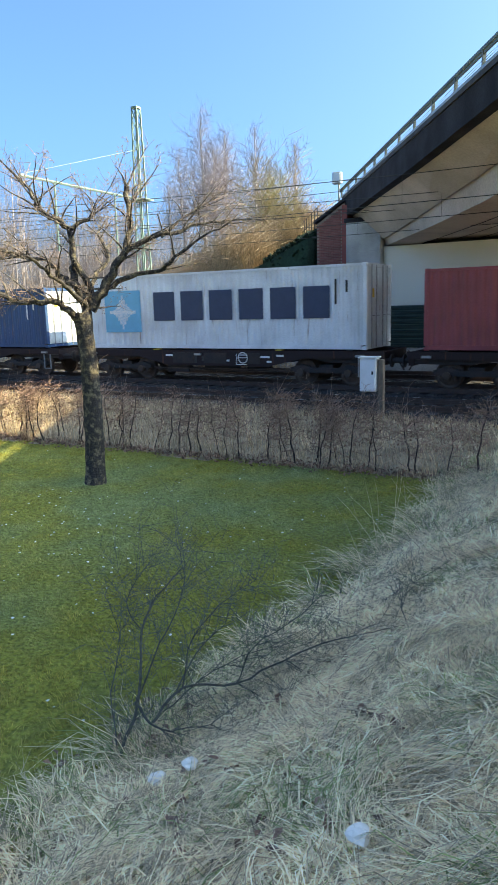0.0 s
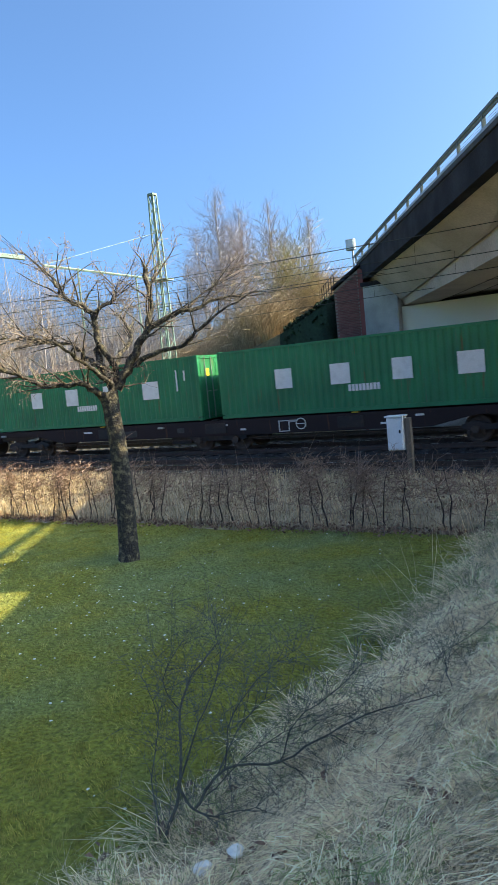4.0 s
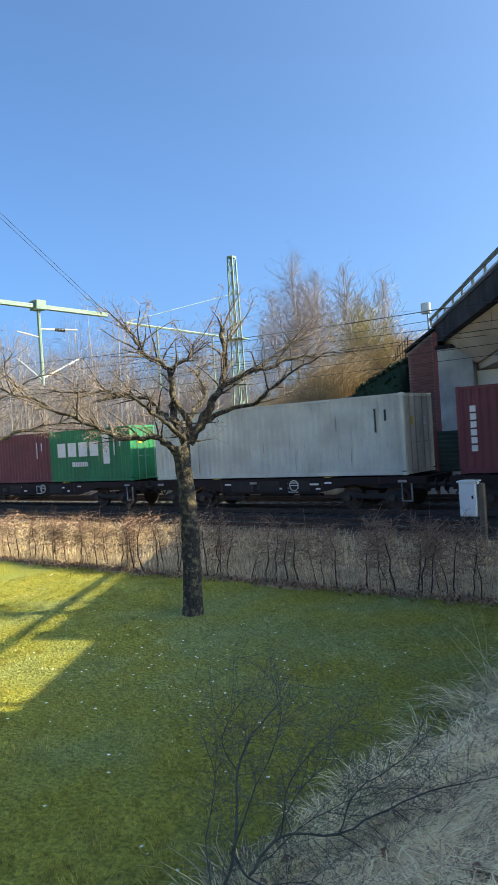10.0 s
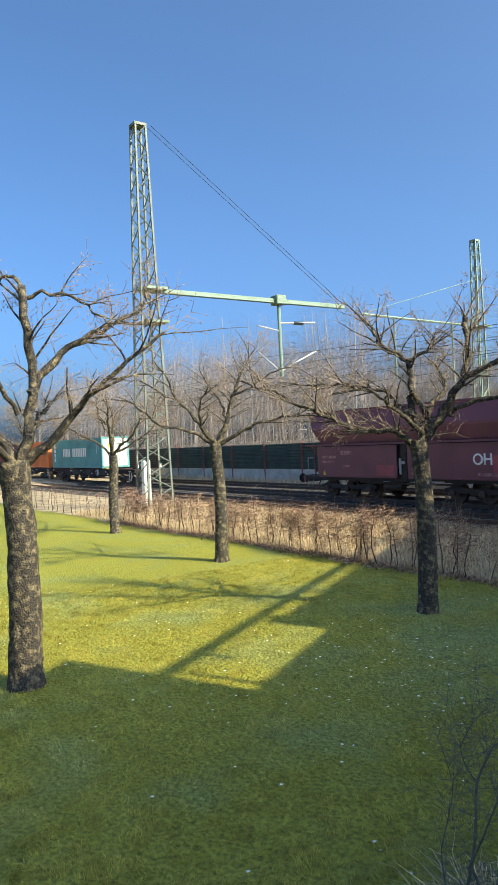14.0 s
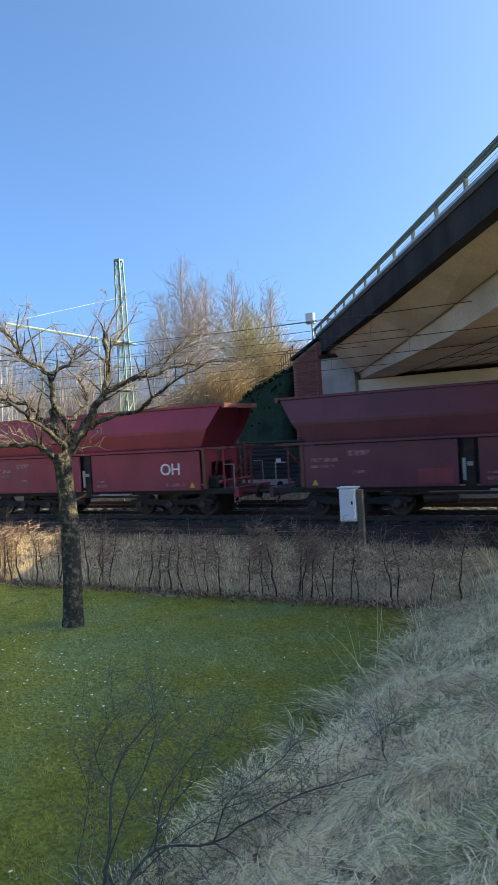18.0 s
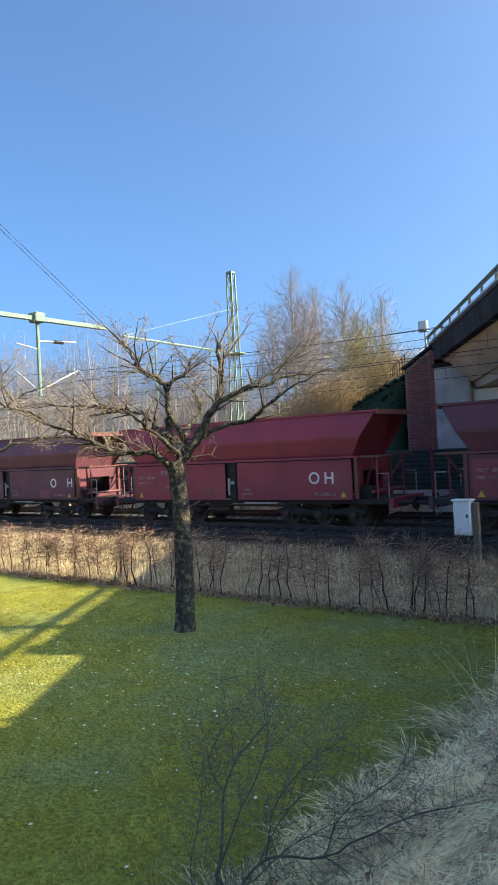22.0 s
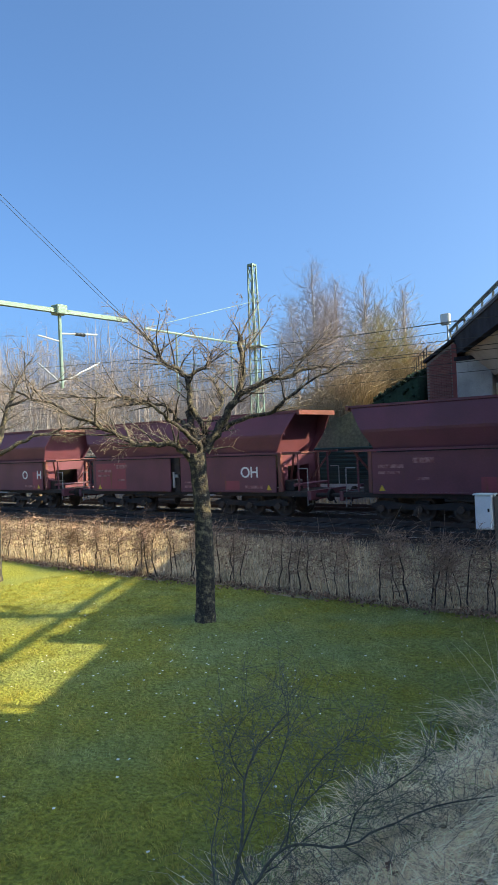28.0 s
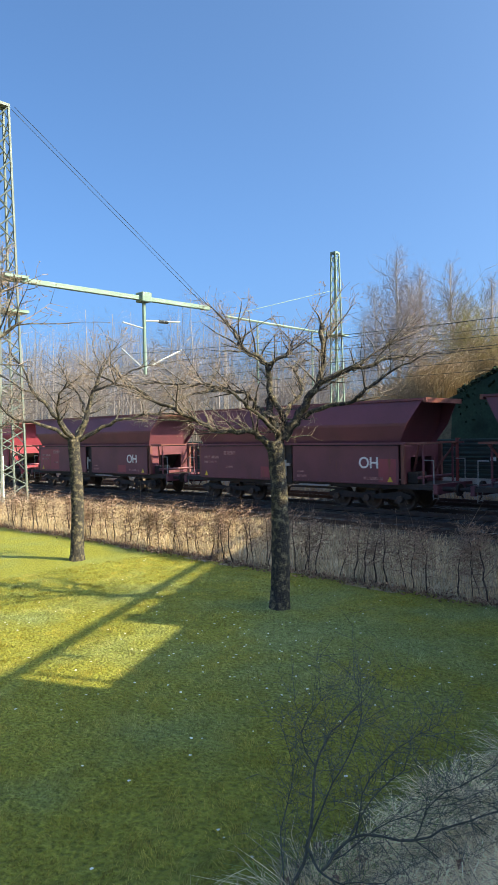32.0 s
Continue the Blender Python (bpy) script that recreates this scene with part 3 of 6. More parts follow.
    for x, w in ((-16.0, 0.28), (-38.2, 0.3)):
        part("plate", boxes((x, x + w, 31.89, 31.905, 1.45, 1.62)), M["white"], b, "small white enamel plate")


build_barrier()

# ---- the road bridge ----
BRIDGE = Matrix.Translation(EDGE0) @ Matrix.Rotation(math.atan2(ALONG.y, ALONG.x), 4, "Z")


def loft(rows, close=False):
    """A sheet through rows of points."""
    bm = bmesh.new()
    vs = [[bm.verts.new(p) for p in r] for r in rows]
    for a, b in zip(vs, vs[1:]):
        for i in range(len(a) - (0 if close else 1)):
            j = (i + 1) % len(a)
            bm.faces.new((a[i], a[j], b[j], b[i]))
    if close:
        bm.faces.new(vs[0][::-1])
        bm.faces.new(vs[-1])
    bmesh.ops.recalc_face_normals(bm, faces=list(bm.faces))
    return bm


def build_bridge():
    b = empty("road_bridge", "concrete road bridge over the tracks with steel railing", "bridge", kind="structure")
    b.matrix_basis = BRIDGE
    far, near = 25.3, -22.0
    # edge beam: its shade sits in the concrete's dark tone
    part("fascia", loft([[(s, 0, 7.78), (s, 0, c), (s, -0.34, c), (s, -0.34, 7.78)] for s, c in ((-1.9, 6.92), (0, 6.93), (5, 6.86), (12, 6.74), (far, 6.72))], True), M["concrete_dark"], b, "concrete edge beam in a near-black shade tone")
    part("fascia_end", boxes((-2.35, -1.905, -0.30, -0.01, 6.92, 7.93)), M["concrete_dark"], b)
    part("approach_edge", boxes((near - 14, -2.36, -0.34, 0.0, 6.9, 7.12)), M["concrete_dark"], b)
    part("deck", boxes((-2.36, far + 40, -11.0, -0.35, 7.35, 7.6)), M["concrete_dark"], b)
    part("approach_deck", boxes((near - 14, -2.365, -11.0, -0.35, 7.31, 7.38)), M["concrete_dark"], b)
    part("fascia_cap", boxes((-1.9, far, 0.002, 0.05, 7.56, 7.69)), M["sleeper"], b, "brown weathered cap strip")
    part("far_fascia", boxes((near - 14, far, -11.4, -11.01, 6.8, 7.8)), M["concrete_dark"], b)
    # haunched beam: root of the cantilever and underside along the span
    span = [(-22.0, 6.5, 5.6), (-12.0, 6.6, 5.8), (-2.0, 6.7, 5.93), (4.0, 6.66, 5.90), (10.7, 6.15, 5.49), (16.0, 5.85, 5.36), (22.0, 5.56, 5.28), (25.2, 5.5, 5.26)]
    part("cantilever", loft([[(s, -0.36, 7.0), (s, -0.36, 6.92 if s < 5 else 6.76), (s, -1.5, a), (s, -1.62, a + 0.05), (s, -1.62, 7.3)] for s, a, c in span], True), M["concrete"], b)
    part("beam", loft([[(s, -1.63, 7.3), (s, -1.63, a - 0.02), (s, -1.75, c), (s, -3.2, c - 0.02), (s, -3.2, 7.3)] for s, a, c in span], True), M["concrete"], b, "pale board-marked concrete beam")
    part("slab", loft([[(s, -3.22, 7.3), (s, -3.22, c + 0.12), (s, -7.6, c + 0.12), (s, -7.6, 7.3)] for s, a, c in span], True), M["concrete"], b)
    for y in (-3.7, -4.7, -5.7, -6.7):
        part("soffit_joint", loft([[(s, y, c + 0.116), (s, y, c + 0.108), (s, y - 0.05, c + 0.108), (s, y - 0.05, c + 0.116)] for s, a, c in span], True), M["concrete_dark"], b, "dark joint between deck beams")
    part("inner_beam", loft([[(s, -7.62, 7.3), (s, -7.62, c), (s, -9.2, c), (s, -9.2, 7.3)] for s, a, c in span], True), M["concrete"], b)
    part("inner_cantilever", loft([[(s, -9.22, 7.3), (s, -9.22, a), (s, -10.98, 6.85), (s, -10.98, 7.3)] for s, a, c in span], True), M["concrete"], b)
    part("drip_edge", boxes((-1.9, far, 0.003, 0.04, 7.70, 7.775)), M["galv"], b, "metal drip edge")
    # railing
    rail = boxes((near, far + 1, -0.10, -0.02, 8.13, 8.24), bevel=0.02)
    part("hand_rail", rail, M["mast_grey"], b)
    part("guard_plank", boxes((near, far + 1, -0.08, -0.04, 8.06, 8.11)), M["mast_grey"], b)
    for z in (7.84, 7.90, 7.96):
        part("railing_wire", rods([((near, -0.06, z), (far, -0.06, z), 0.007)], 4), M["galv"], b)
    post = boxes((-0.04, 0.04, -0.10, -0.02, 7.785, 8.13), (-0.05, 0.05, -0.14, 0.0, 7.785, 7.81))
    first = part("railing_post", post, M["mast_grey"], b)
    for i in range(-11, 13):
        share("railing_post", first.data, b, pose(2.0 * i + 1.0 - 1.0, 0, 0))
    first.matrix_local = pose(26.0, 0, 0)
    # screen on the near approach
    part("screen", boxes((-36, -4.98, -0.2, -0.08, 7.125, 9.4)), M["barrier"], b)
    part("screen_post", boxes((-4.80, -4.72, -0.2, -0.1, 7.125, 8.06)), M["mast_grey"], b)
    for i in range(3):
        part("bearing_pad", boxes((24.2, 24.8, -2.8 - 3.0 * i, -2.0 - 3.0 * i, 4.9, 5.25)), M["black"], b)
    # far abutment, parallel to the tracks
    a = empty("bridge_abutment", "cream and grey concrete abutment below the bridge", "abutment", kind="structure")
    part("abutment_wall", boxes((-12.0, 26.0, 33.25, 34.4, -0.5, 5.2)), M["cream"], a, "smooth cream-painted wall")
    # near-black back wall paints the shade of the gap below the deck
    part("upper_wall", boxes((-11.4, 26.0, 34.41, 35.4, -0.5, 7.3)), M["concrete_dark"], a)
    part("pilaster", boxes((-13.72, -12.02, 32.85, 34.6, -0.5, 6.36), bevel=0.03), M["pilaster"], a, "streaked grey concrete pilaster")
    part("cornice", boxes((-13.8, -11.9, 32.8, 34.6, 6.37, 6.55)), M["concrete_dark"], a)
    n = empty("near_abutment", "concrete abutment of the near approach", "abutment", kind="structure")
    n.matrix_basis = BRIDGE
    part("abutment_wall", boxes((-24.0, -22.2, -11.0, -0.4, -1, 7.3)), M["concrete"], n)
    # brick wing wall
    w = empty("brick_wing_wall", "red brick wing wall beside the abutment", "wall", kind="structure")
    part("core", prism([(-15.45, -0.5), (-14.0, -0.5), (-14.0, 7.35), (-15.45, 6.45)], 33.36, 35.4), M["mortar"], w)
    part("pillar", boxes((-13.98, -13.74, 33.0, 34.4, -0.5, 7.2)), M["post_red"], w, "dark red-brown corner pillar")
    part("coping", prism([(-15.55, 6.47), (-14.0, 7.4), (-14.0, 7.52), (-15.55, 6.6)], 33.2, 35.5), M["concrete_dark"], w)
    one = boxes((0, 0.24, 0, 0.02, 0, 0.068))
    brick = part("brick", one, M["brick"], w)
    brick.matrix_local = pose(-15.43, 33.335, 2.4)
    row = 0
    z = 2.4
    while z < 7.2:
        x = -15.44 - (0.125 if row % 2 else 0)
        while x < -14.02:
            if z + 0.07 < 6.45 + (max(x, -15.45) + 15.45) * 0.62 and -15.46 <= x and x + 0.24 <= -14.0:
                share("brick", brick.data, w, pose(x, 33.335, z))
            x += 0.25
        row += 1
        z += 0.0775
    # street flood lamp and railing on the far bank
    lamp = empty("flood_lamp", "square flood lamp on a slim grey pole", "lamp")
    part("pole", rods([((-14.55, 34.0, 6.2), (-14.55, 34.0, 8.3), 0.05)], 8), M["galv"], lamp)
    part("housing", boxes((-14.8, -14.35, 33.75, 34.0, 8.3, 8.85), bevel=0.03), M["galv"], lamp)
    part("lens", boxes((-14.75, -14.4, 33.73, 33.748, 8.36, 8.8)), M["glass"], lamp, "pale square lens")
    fence = empty("bank_railing", "thin dark steel railing on top of the bank", "railing")
    for i in range(7):
        p = Vector((-15.9, 34.4, 6.3)) + Vector((-0.529, 0.849, 0)) * i * 1.2
        part("post", rods([(p, p + Vector((0, 0, 1.1)), 0.025)], 5), M["black"], fence)
    for h in (0.55, 1.08):
        p = Vector((-15.9, 34.4, 6.3 + h))
        part("rail_bar", rods([(p, p + Vector((-0.529, 0.849, 0)) * 7.2, 0.02)], 5), M["black"], fence)


build_bridge()


# ---- overhead line ----
def lattice(bm, base, top_z, w0, w1, panels, r=0.035):
    x, y, z0 = base
    for i in range(panels):
        za, zb = z0 + (top_z - z0) * i / panels, z0 + (top_z - z0) * (i + 1) / panels
        wa, wb = (w0 + (w1 - w0) * i / panels) / 2, (w0 + (w1 - w0) * (i + 1) / panels) / 2
        ca = [(x - wa, y - wa, za), (x + wa, y - wa, za), (x + wa, y + wa, za), (x - wa, y + wa, za)]
        cb = [(x - wb, y - wb, zb), (x + wb, y - wb, zb), (x + wb, y + wb, zb), (x - wb, y + wb, zb)]
        for k in range(4):
            j = (k + 1) % 4
            rod(bm, ca[k], cb[k], r * 1.5, 4)
            rod(bm, ca[k] if i % 2 else ca[j], cb[j] if i % 2 else cb[k], r * 0.8, 4)
    return bm


def build_overhead():
    m1 = empty("lattice_mast", "tall green-grey lattice mast beside the far track", "mast", "masts")
    part("lattice", lattice(bmesh.new(), (-23.9, 30.5, -0.4), 12.4, 0.62, 0.30, 24, 0.03), M["mast_green"], m1)
    part("cap", boxes((-24.08, -23.72, 30.32, 30.68, 12.4, 12.5)), M["mast_green"], m1)
    part("bracket", boxes((-24.5, -23.3, 30.2, 30.8, 8.0, 8.1)), M["mast_green"], m1)
    part("boom", rods([((-23.9, 30.5, 8.1), (-23.9, 22.5, 8.25), 0.06), ((-23.9, 30.5, 10.5), (-23.9, 22.6, 8.3), 0.015)], 6), M["mast_green"], m1)
    for y in (28.5, 24.5):
        part("dropper", rods([((-23.9, y, 8.15), (-23.9, y, 5.3), 0.045), ((-23.9, y, 5.6), (-22.6, y, 5.45), 0.025), ((-23.9, y, 6.9), (-22.6, y, 6.6), 0.025)], 6), M["mast_green"], m1)
    m2 = empty("portal_mast", "tall grey lattice mast carrying a long boom", "mast", "masts")
    part("lattice", lattice(bmesh.new(), (-29.75, 14.75, -0.3), 17.3, 1.2, 0.5, 30, 0.04), M["mast_grey"], m2)
    part("cap", boxes((-30.05, -29.45, 14.45, 15.05, 17.3, 17.42)), M["mast_grey"], m2)
    part("footing", boxes((-30.05, -29.72, 14.25, 14.58, -0.3, 2.15), bevel=0.03), M["box_white"], m2, "white concrete marker post")
    for z in (8.4, 9.9):
        part("collar", boxes((-30.15, -29.05, 14.45, 15.55, z - 0.06, z + 0.06)), M["mast_green"], m2)
    part("boom", boxes((-29.52, -29.3, 15.3, 26.4, 9.7, 9.92), bevel=0.02), M["mast_green"], m2, "pale green tubular boom")
    for dx in (-0.15, 0.15):
        part("stay", rods([((-29.5 + dx, 15.2, 17.3), (-29.4 + dx, 26.2, 9.95), 0.014)], 4), M["copper"], m2)
    part("joint", boxes((-29.7, -29.1, 21.7, 22.3, 9.62, 10.1), bevel=0.04), M["mast_green"], m2)
    part("dropper", rods([((-29.4, 22.0, 9.65), (-29.4, 22.0, 6.0), 0.09)], 8), M["mast_green"], m2)
    part("side_arm", rods([((-29.4, 22.0, 8.7), (-29.4, 24.3, 8.85), 0.05), ((-29.4, 22.0, 8.3), (-29.4, 20.7, 8.5), 0.04), ((-29.4, 22.0, 6.3), (-29.4, 24.4, 7.4), 0.04), ((-29.4, 22.0, 6.2), (-29.4, 20.6, 7.2), 0.04)], 6), M["galv"], m2)
    for y, z in ((22.9, 8.76),):
        ins = bmesh.new()
        rings = [[ins.verts.new((-29.4 + r * math.cos(k * math.tau / 8), y + 0.045 * i, z + r * math.sin(k * math.tau / 8))) for k in range(8)] for i, r in enumerate([0.05, 0.10] * 7 + [0.05])]
        for a, b in zip(rings, rings[1:]):
            for k in range(8):
                ins.faces.new((a[k], a[(k + 1) % 8], b[(k + 1) % 8], b[k]))
        ins.faces.new(rings[0][::-1])
        ins.faces.new(rings[-1])
        bmesh.ops.recalc_face_normals(ins, faces=list(ins.faces))
        part("insulator", ins, M["ceramic"], m2, "dark ribbed insulator")
    wires = empty("overhead_wires", "thin dark overhead wires above the tracks", "wires", kind="structure")
    for c in TRACKS:
        bm = bmesh.new()
        posts = [-137.4, -83.4, -29.4, 24.6, 78.6]
        for x0, x1 in zip(posts, posts[1:]):
            prev = None
            for i in range(13):
                u = i / 12
                x, z = x0 + (x1 - x0) * u, 6.9 - 4 * 0.75 * u * (1 - u)
                if prev:
                    rod(bm, prev, (x, c, z), 0.011, 4)
                if 0 < i < 12:
                    rod(bm, (x, c, z), (x, c, 5.4), 0.005, 3)
                prev = (x, c, z)
        rod(bm, (posts[0], c, 5.4), (posts[-1], c, 5.4), 0.011, 4)
        part("wire", bm, M["copper"], wires)
    for y, z in ((31.2, 8.0), (31.6, 7.6), (31.0, 6.6)):
        part("feeder", rods([((-140, y, z), (60, y, z), 0.012)], 4), M["copper"], wires)


build_overhead()

# ---- plants ----
def jitter(rng, s):
    return Vector((rng.uniform(-s, s), rng.uniform(-s, s), rng.uniform(-s, s)))


def smooth_line(pts, per=3):
    """Points along a smooth line through pts."""
    out = []
    for i in range(len(pts) - 1):
        a, b = pts[i], pts[i + 1]
        p, q = pts[max(i - 1, 0)], pts[min(i + 2, len(pts) - 1)]
        for k in range(per):
            t = k / per
            out.append(0.5 * ((2 * a) + (b - p) * t + (2 * p - 5 * a + 4 * b - q) * t * t + (3 * a - p - 3 * b + q) * t ** 3))
    out.append(pts[-1].copy())
    return out


def twigs(tb, rng, p, d, length, r, level, rise=0.35, bud=False, bend=0.17, flat=False):
    """A bending twig with side twigs."""
    n = (4 if level else 3) if flat else (5 if level else 4)
    pts, radii, dirs = [p.copy()], [r], []
    d = d.normalized()
    for i in range(n):
        d = (d + jitter(rng, bend) + Vector((0, 0, rise * 0.3))).normalized()
        p = p + d * (length / n)
        pts.append(p.copy())
        dirs.append(d.copy())
        radii.append(r * (1 - 0.75 * (i + 1) / n))
    tb.tube(pts, radii, 2 if flat else 4 if r > 0.008 else 3)
    if level:
        for i in range(1, n + 1):
            for _ in range(rng.choice((1, 1, 2))):
                side = dirs[i - 1].cross(jitter(rng, 1)).normalized()
                nd = (dirs[i - 1] * rng.uniform(0.3, 0.9) + side + Vector((0, 0, rise))).normalized()
                twigs(tb, rng, pts[i], nd, length * rng.uniform(0.35, 0.62), max(r * 0.55, 0.0016), level - 1, rise, bud, bend, flat)
    elif bud:
        e = pts[-1]
        tb.tube([e, e + d * 0.025], [0.006, 0.004], 4)


def cherry_limbs():
    """The limbs of the nearest cherry tree: a side-to-side place, height and depth for each knee, with radii."""
    k = 0.0093 / 1.127
    limbs = {
        "low": ([(463, 390), (440, 400), (425, 385), (395, 372), (330, 368), (290, 345), (230, 315), (165, 280), (110, 262)], 0.075, 0.014, -0.6),
        "centre": ([(460, 388), (440, 345), (435, 300), (427, 240), (395, 215), (372, 195), (358, 168), (346, 150)], 0.08, 0.014, 0.5),
        "hook": ([(427, 240), (455, 225), (475, 215), (480, 192)], 0.04, 0.012, 0.2),
        "level": ([(438, 345), (415, 325), (385, 295), (330, 280), (280, 270), (220, 266), (150, 262)], 0.05, 0.012, 1.0),
        "right": ([(466, 388), (495, 340), (520, 300), (545, 272), (600, 255), (660, 240), (712, 232)], 0.09, 0.014, -0.4),
        "stub": ([(522, 298), (538, 260), (535, 200), (535, 163)], 0.055, 0.04, 0.1),
        "under": ([(495, 345), (540, 330), (590, 318), (620, 300), (660, 268), (722, 238)], 0.05, 0.01, -1.0),
        "upper": ([(598, 256), (632, 225), (660, 205), (702, 185)], 0.03, 0.009, 0.3),
        "fork": ([(435, 300), (455, 330), (470, 360), (472, 385)], 0.05, 0.05, 0.2),
        "back": ([(462, 385), (470, 330), (500, 280), (480, 240), (500, 200)], 0.05, 0.012, 1.6),
        "front": ([(462, 385), (430, 350), (400, 325), (370, 300), (330, 290)], 0.045, 0.012, -1.7),
    }
    out = []
    for pts, r0, r1, depth in limbs.values():
        n = len(pts)
        line = []
        for i, (zx, zy) in enumerate(pts):
            up = (725 - zy) * k
            line.append(Vector(((zx - 472) * k + up * 0.055, depth * i / (n - 1), up)))
        out.append((line, r0, r1))
    return out


def make_cherry(name, rng, label, limbs, height=2.75, girth=0.15):
    """A bare pruned cherry tree: trunk, limbs and twigs."""
    tree = empty(name, label, "tree", "cherry trees on the lawn")
    wood = Tubes()
    trunk, rad = [], []
    for i in range(41):
        u = i / 40
        trunk.append(Vector((0.05 * math.sin(u * 3) - 0.03 * u, 0.03 * math.sin(u * 5), height * u)))
        rad.append(girth * (1.32 - 0.9 * u * 0.3 if u > 0.06 else 1.55 - 3 * u) * (1 + 0.12 * step(0.86, 0.97, u)) * 0.79)
    wood.tube(trunk, rad, 22)
    seed = rng.random() * 50
    for i, q in enumerate(wood.v):
        v = Vector(q)
        c = trunk[i // 22]
        a = math.atan2(v.y - c.y, v.x - c.x)
        k = 1 + 0.16 * noise.noise((math.cos(a) * 3.2 + seed, math.sin(a) * 3.2, v.z * 2.2)) + 0.09 * noise.noise((math.cos(a) * 7 + seed, math.sin(a) * 7, v.z * 9))
        wood.v[i] = tuple(c + (v - c) * k)
    spray = Tubes()
    for line, r0, r1 in limbs:
        pts = smooth_line(line, 4)
        n = len(pts)
        pts = [p + jitter(rng, 0.032) if 0 < i < n - 1 else p for i, p in enumerate(pts)]
        radii = [r0 + (r1 - r0) * (i / (n - 1)) ** 0.8 for i in range(n)]
        wood.tube(pts, radii, 8)
        # side branches, then short twigs on them
        for i in [k for k in range(2, n) for _ in range(rng.choice((1, 1, 2)))]:
            if radii[i] > 0.06 or i < 0.3 * n or rng.random() < 0.12:
                continue
            d = (pts[i] - pts[i - 1]).normalized()
            side = d.cross(jitter(rng, 1))
            side.z *= 0.6
            nd = (d * 0.75 + side.normalized() * 0.8 + Vector((0, 0, 0.14))).normalized()
            reach = rng.uniform(0.35, 1.15) * (0.6 + 0.4 * i / n)
            q, mid, r = pts[i].copy(), [pts[i].copy()], min(radii[i] * 0.6, 0.018)
            for k in range(6):
                nd = (nd + jitter(rng, 0.16)).normalized()
                nd.z = min(max(nd.z, -0.12), 0.72)
                q = q + nd * reach / 6
                mid.append(q.copy())
            wood.tube(mid, [r * (1 - 0.12 * k) for k in range(7)], 5)
            for k in range(1, 7):
                for _ in range(2):
                    if rng.random() < 0.66:
                        sd = nd.cross(jitter(rng, 1)).normalized()
                        twigs(spray, rng, mid[k], nd * 0.8 + sd * 0.9 + Vector((0, 0, 0.12)), rng.uniform(0.07, 0.30), 0.0048, 1 if rng.random() < 0.3 else 0, 0.08, True, 0.1)
        if r1 < 0.03:
            twigs(spray, rng, pts[-1], pts[-1] - pts[-2], 0.4, r1 * 0.6, 1, 0.08, True, 0.1)
    wood.link("trunk", M["bark"], tree, "ridged trunk and limbs with lichen flecks toned for sun", True)
    spray.link("crown", M["twig"], tree, "bare budding twigs")
    return tree


def gnarled_limbs():
    """The old cherry: a tall pruned leader, a heavy limb to one side and low spreading ones."""
    limbs = (
        ([(0.05, 2.65, 0), (0.16, 3.1, 0.0), (0.22, 3.6, 0.05), (0.20, 4.3, 0.0), (0.16, 4.85, 0.0)], 0.075, 0.05),
        ([(0.16, 4.8, 0.0), (0.0, 5.0, 0.1), (-0.25, 4.8, 0.2), (-0.5, 4.55, 0.3)], 0.03, 0.01),
        ([(0.2, 4.7, 0), (0.5, 4.75, -0.1), (0.9, 4.6, -0.2), (1.2, 4.3, -0.3)], 0.028, 0.01),
        ([(0.2, 3.55, 0), (0.5, 3.95, 0.1), (0.9, 4.25, 0.2), (1.35, 4.45, 0.3), (1.75, 4.75, 0.4)], 0.06, 0.014),
        ([(0.08, 2.7, 0), (0.5, 3.05, -0.2), (0.85, 3.45, -0.4), (1.3, 3.85, -0.6), (1.75, 4.2, -0.7)], 0.07, 0.013),
        ([(0.0, 2.7, 0), (-0.15, 3.0, 0.2), (-0.45, 3.45, 0.4), (-0.95, 3.7, 0.6), (-1.5, 3.8, 0.8)], 0.06, 0.012),
        ([(0.0, 2.65, 0), (-0.3, 2.95, -0.4), (-0.8, 3.2, -0.8), (-1.5, 3.3, -1.2)], 0.055, 0.012),
        ([(0.0, 2.7, 0), (0.2, 3.1, 0.6), (0.4, 3.4, 1.2), (0.7, 3.7, 1.8)], 0.055, 0.012),
        ([(0.05, 3.3, 0), (-0.25, 3.8, -0.2), (-0.6, 4.1, -0.3), (-1.0, 4.2, -0.4)], 0.035, 0.011),
    )
    return [([Vector((a, d, h)) for a, h, d in pts], r0, r1) for pts, r0, r1 in limbs]


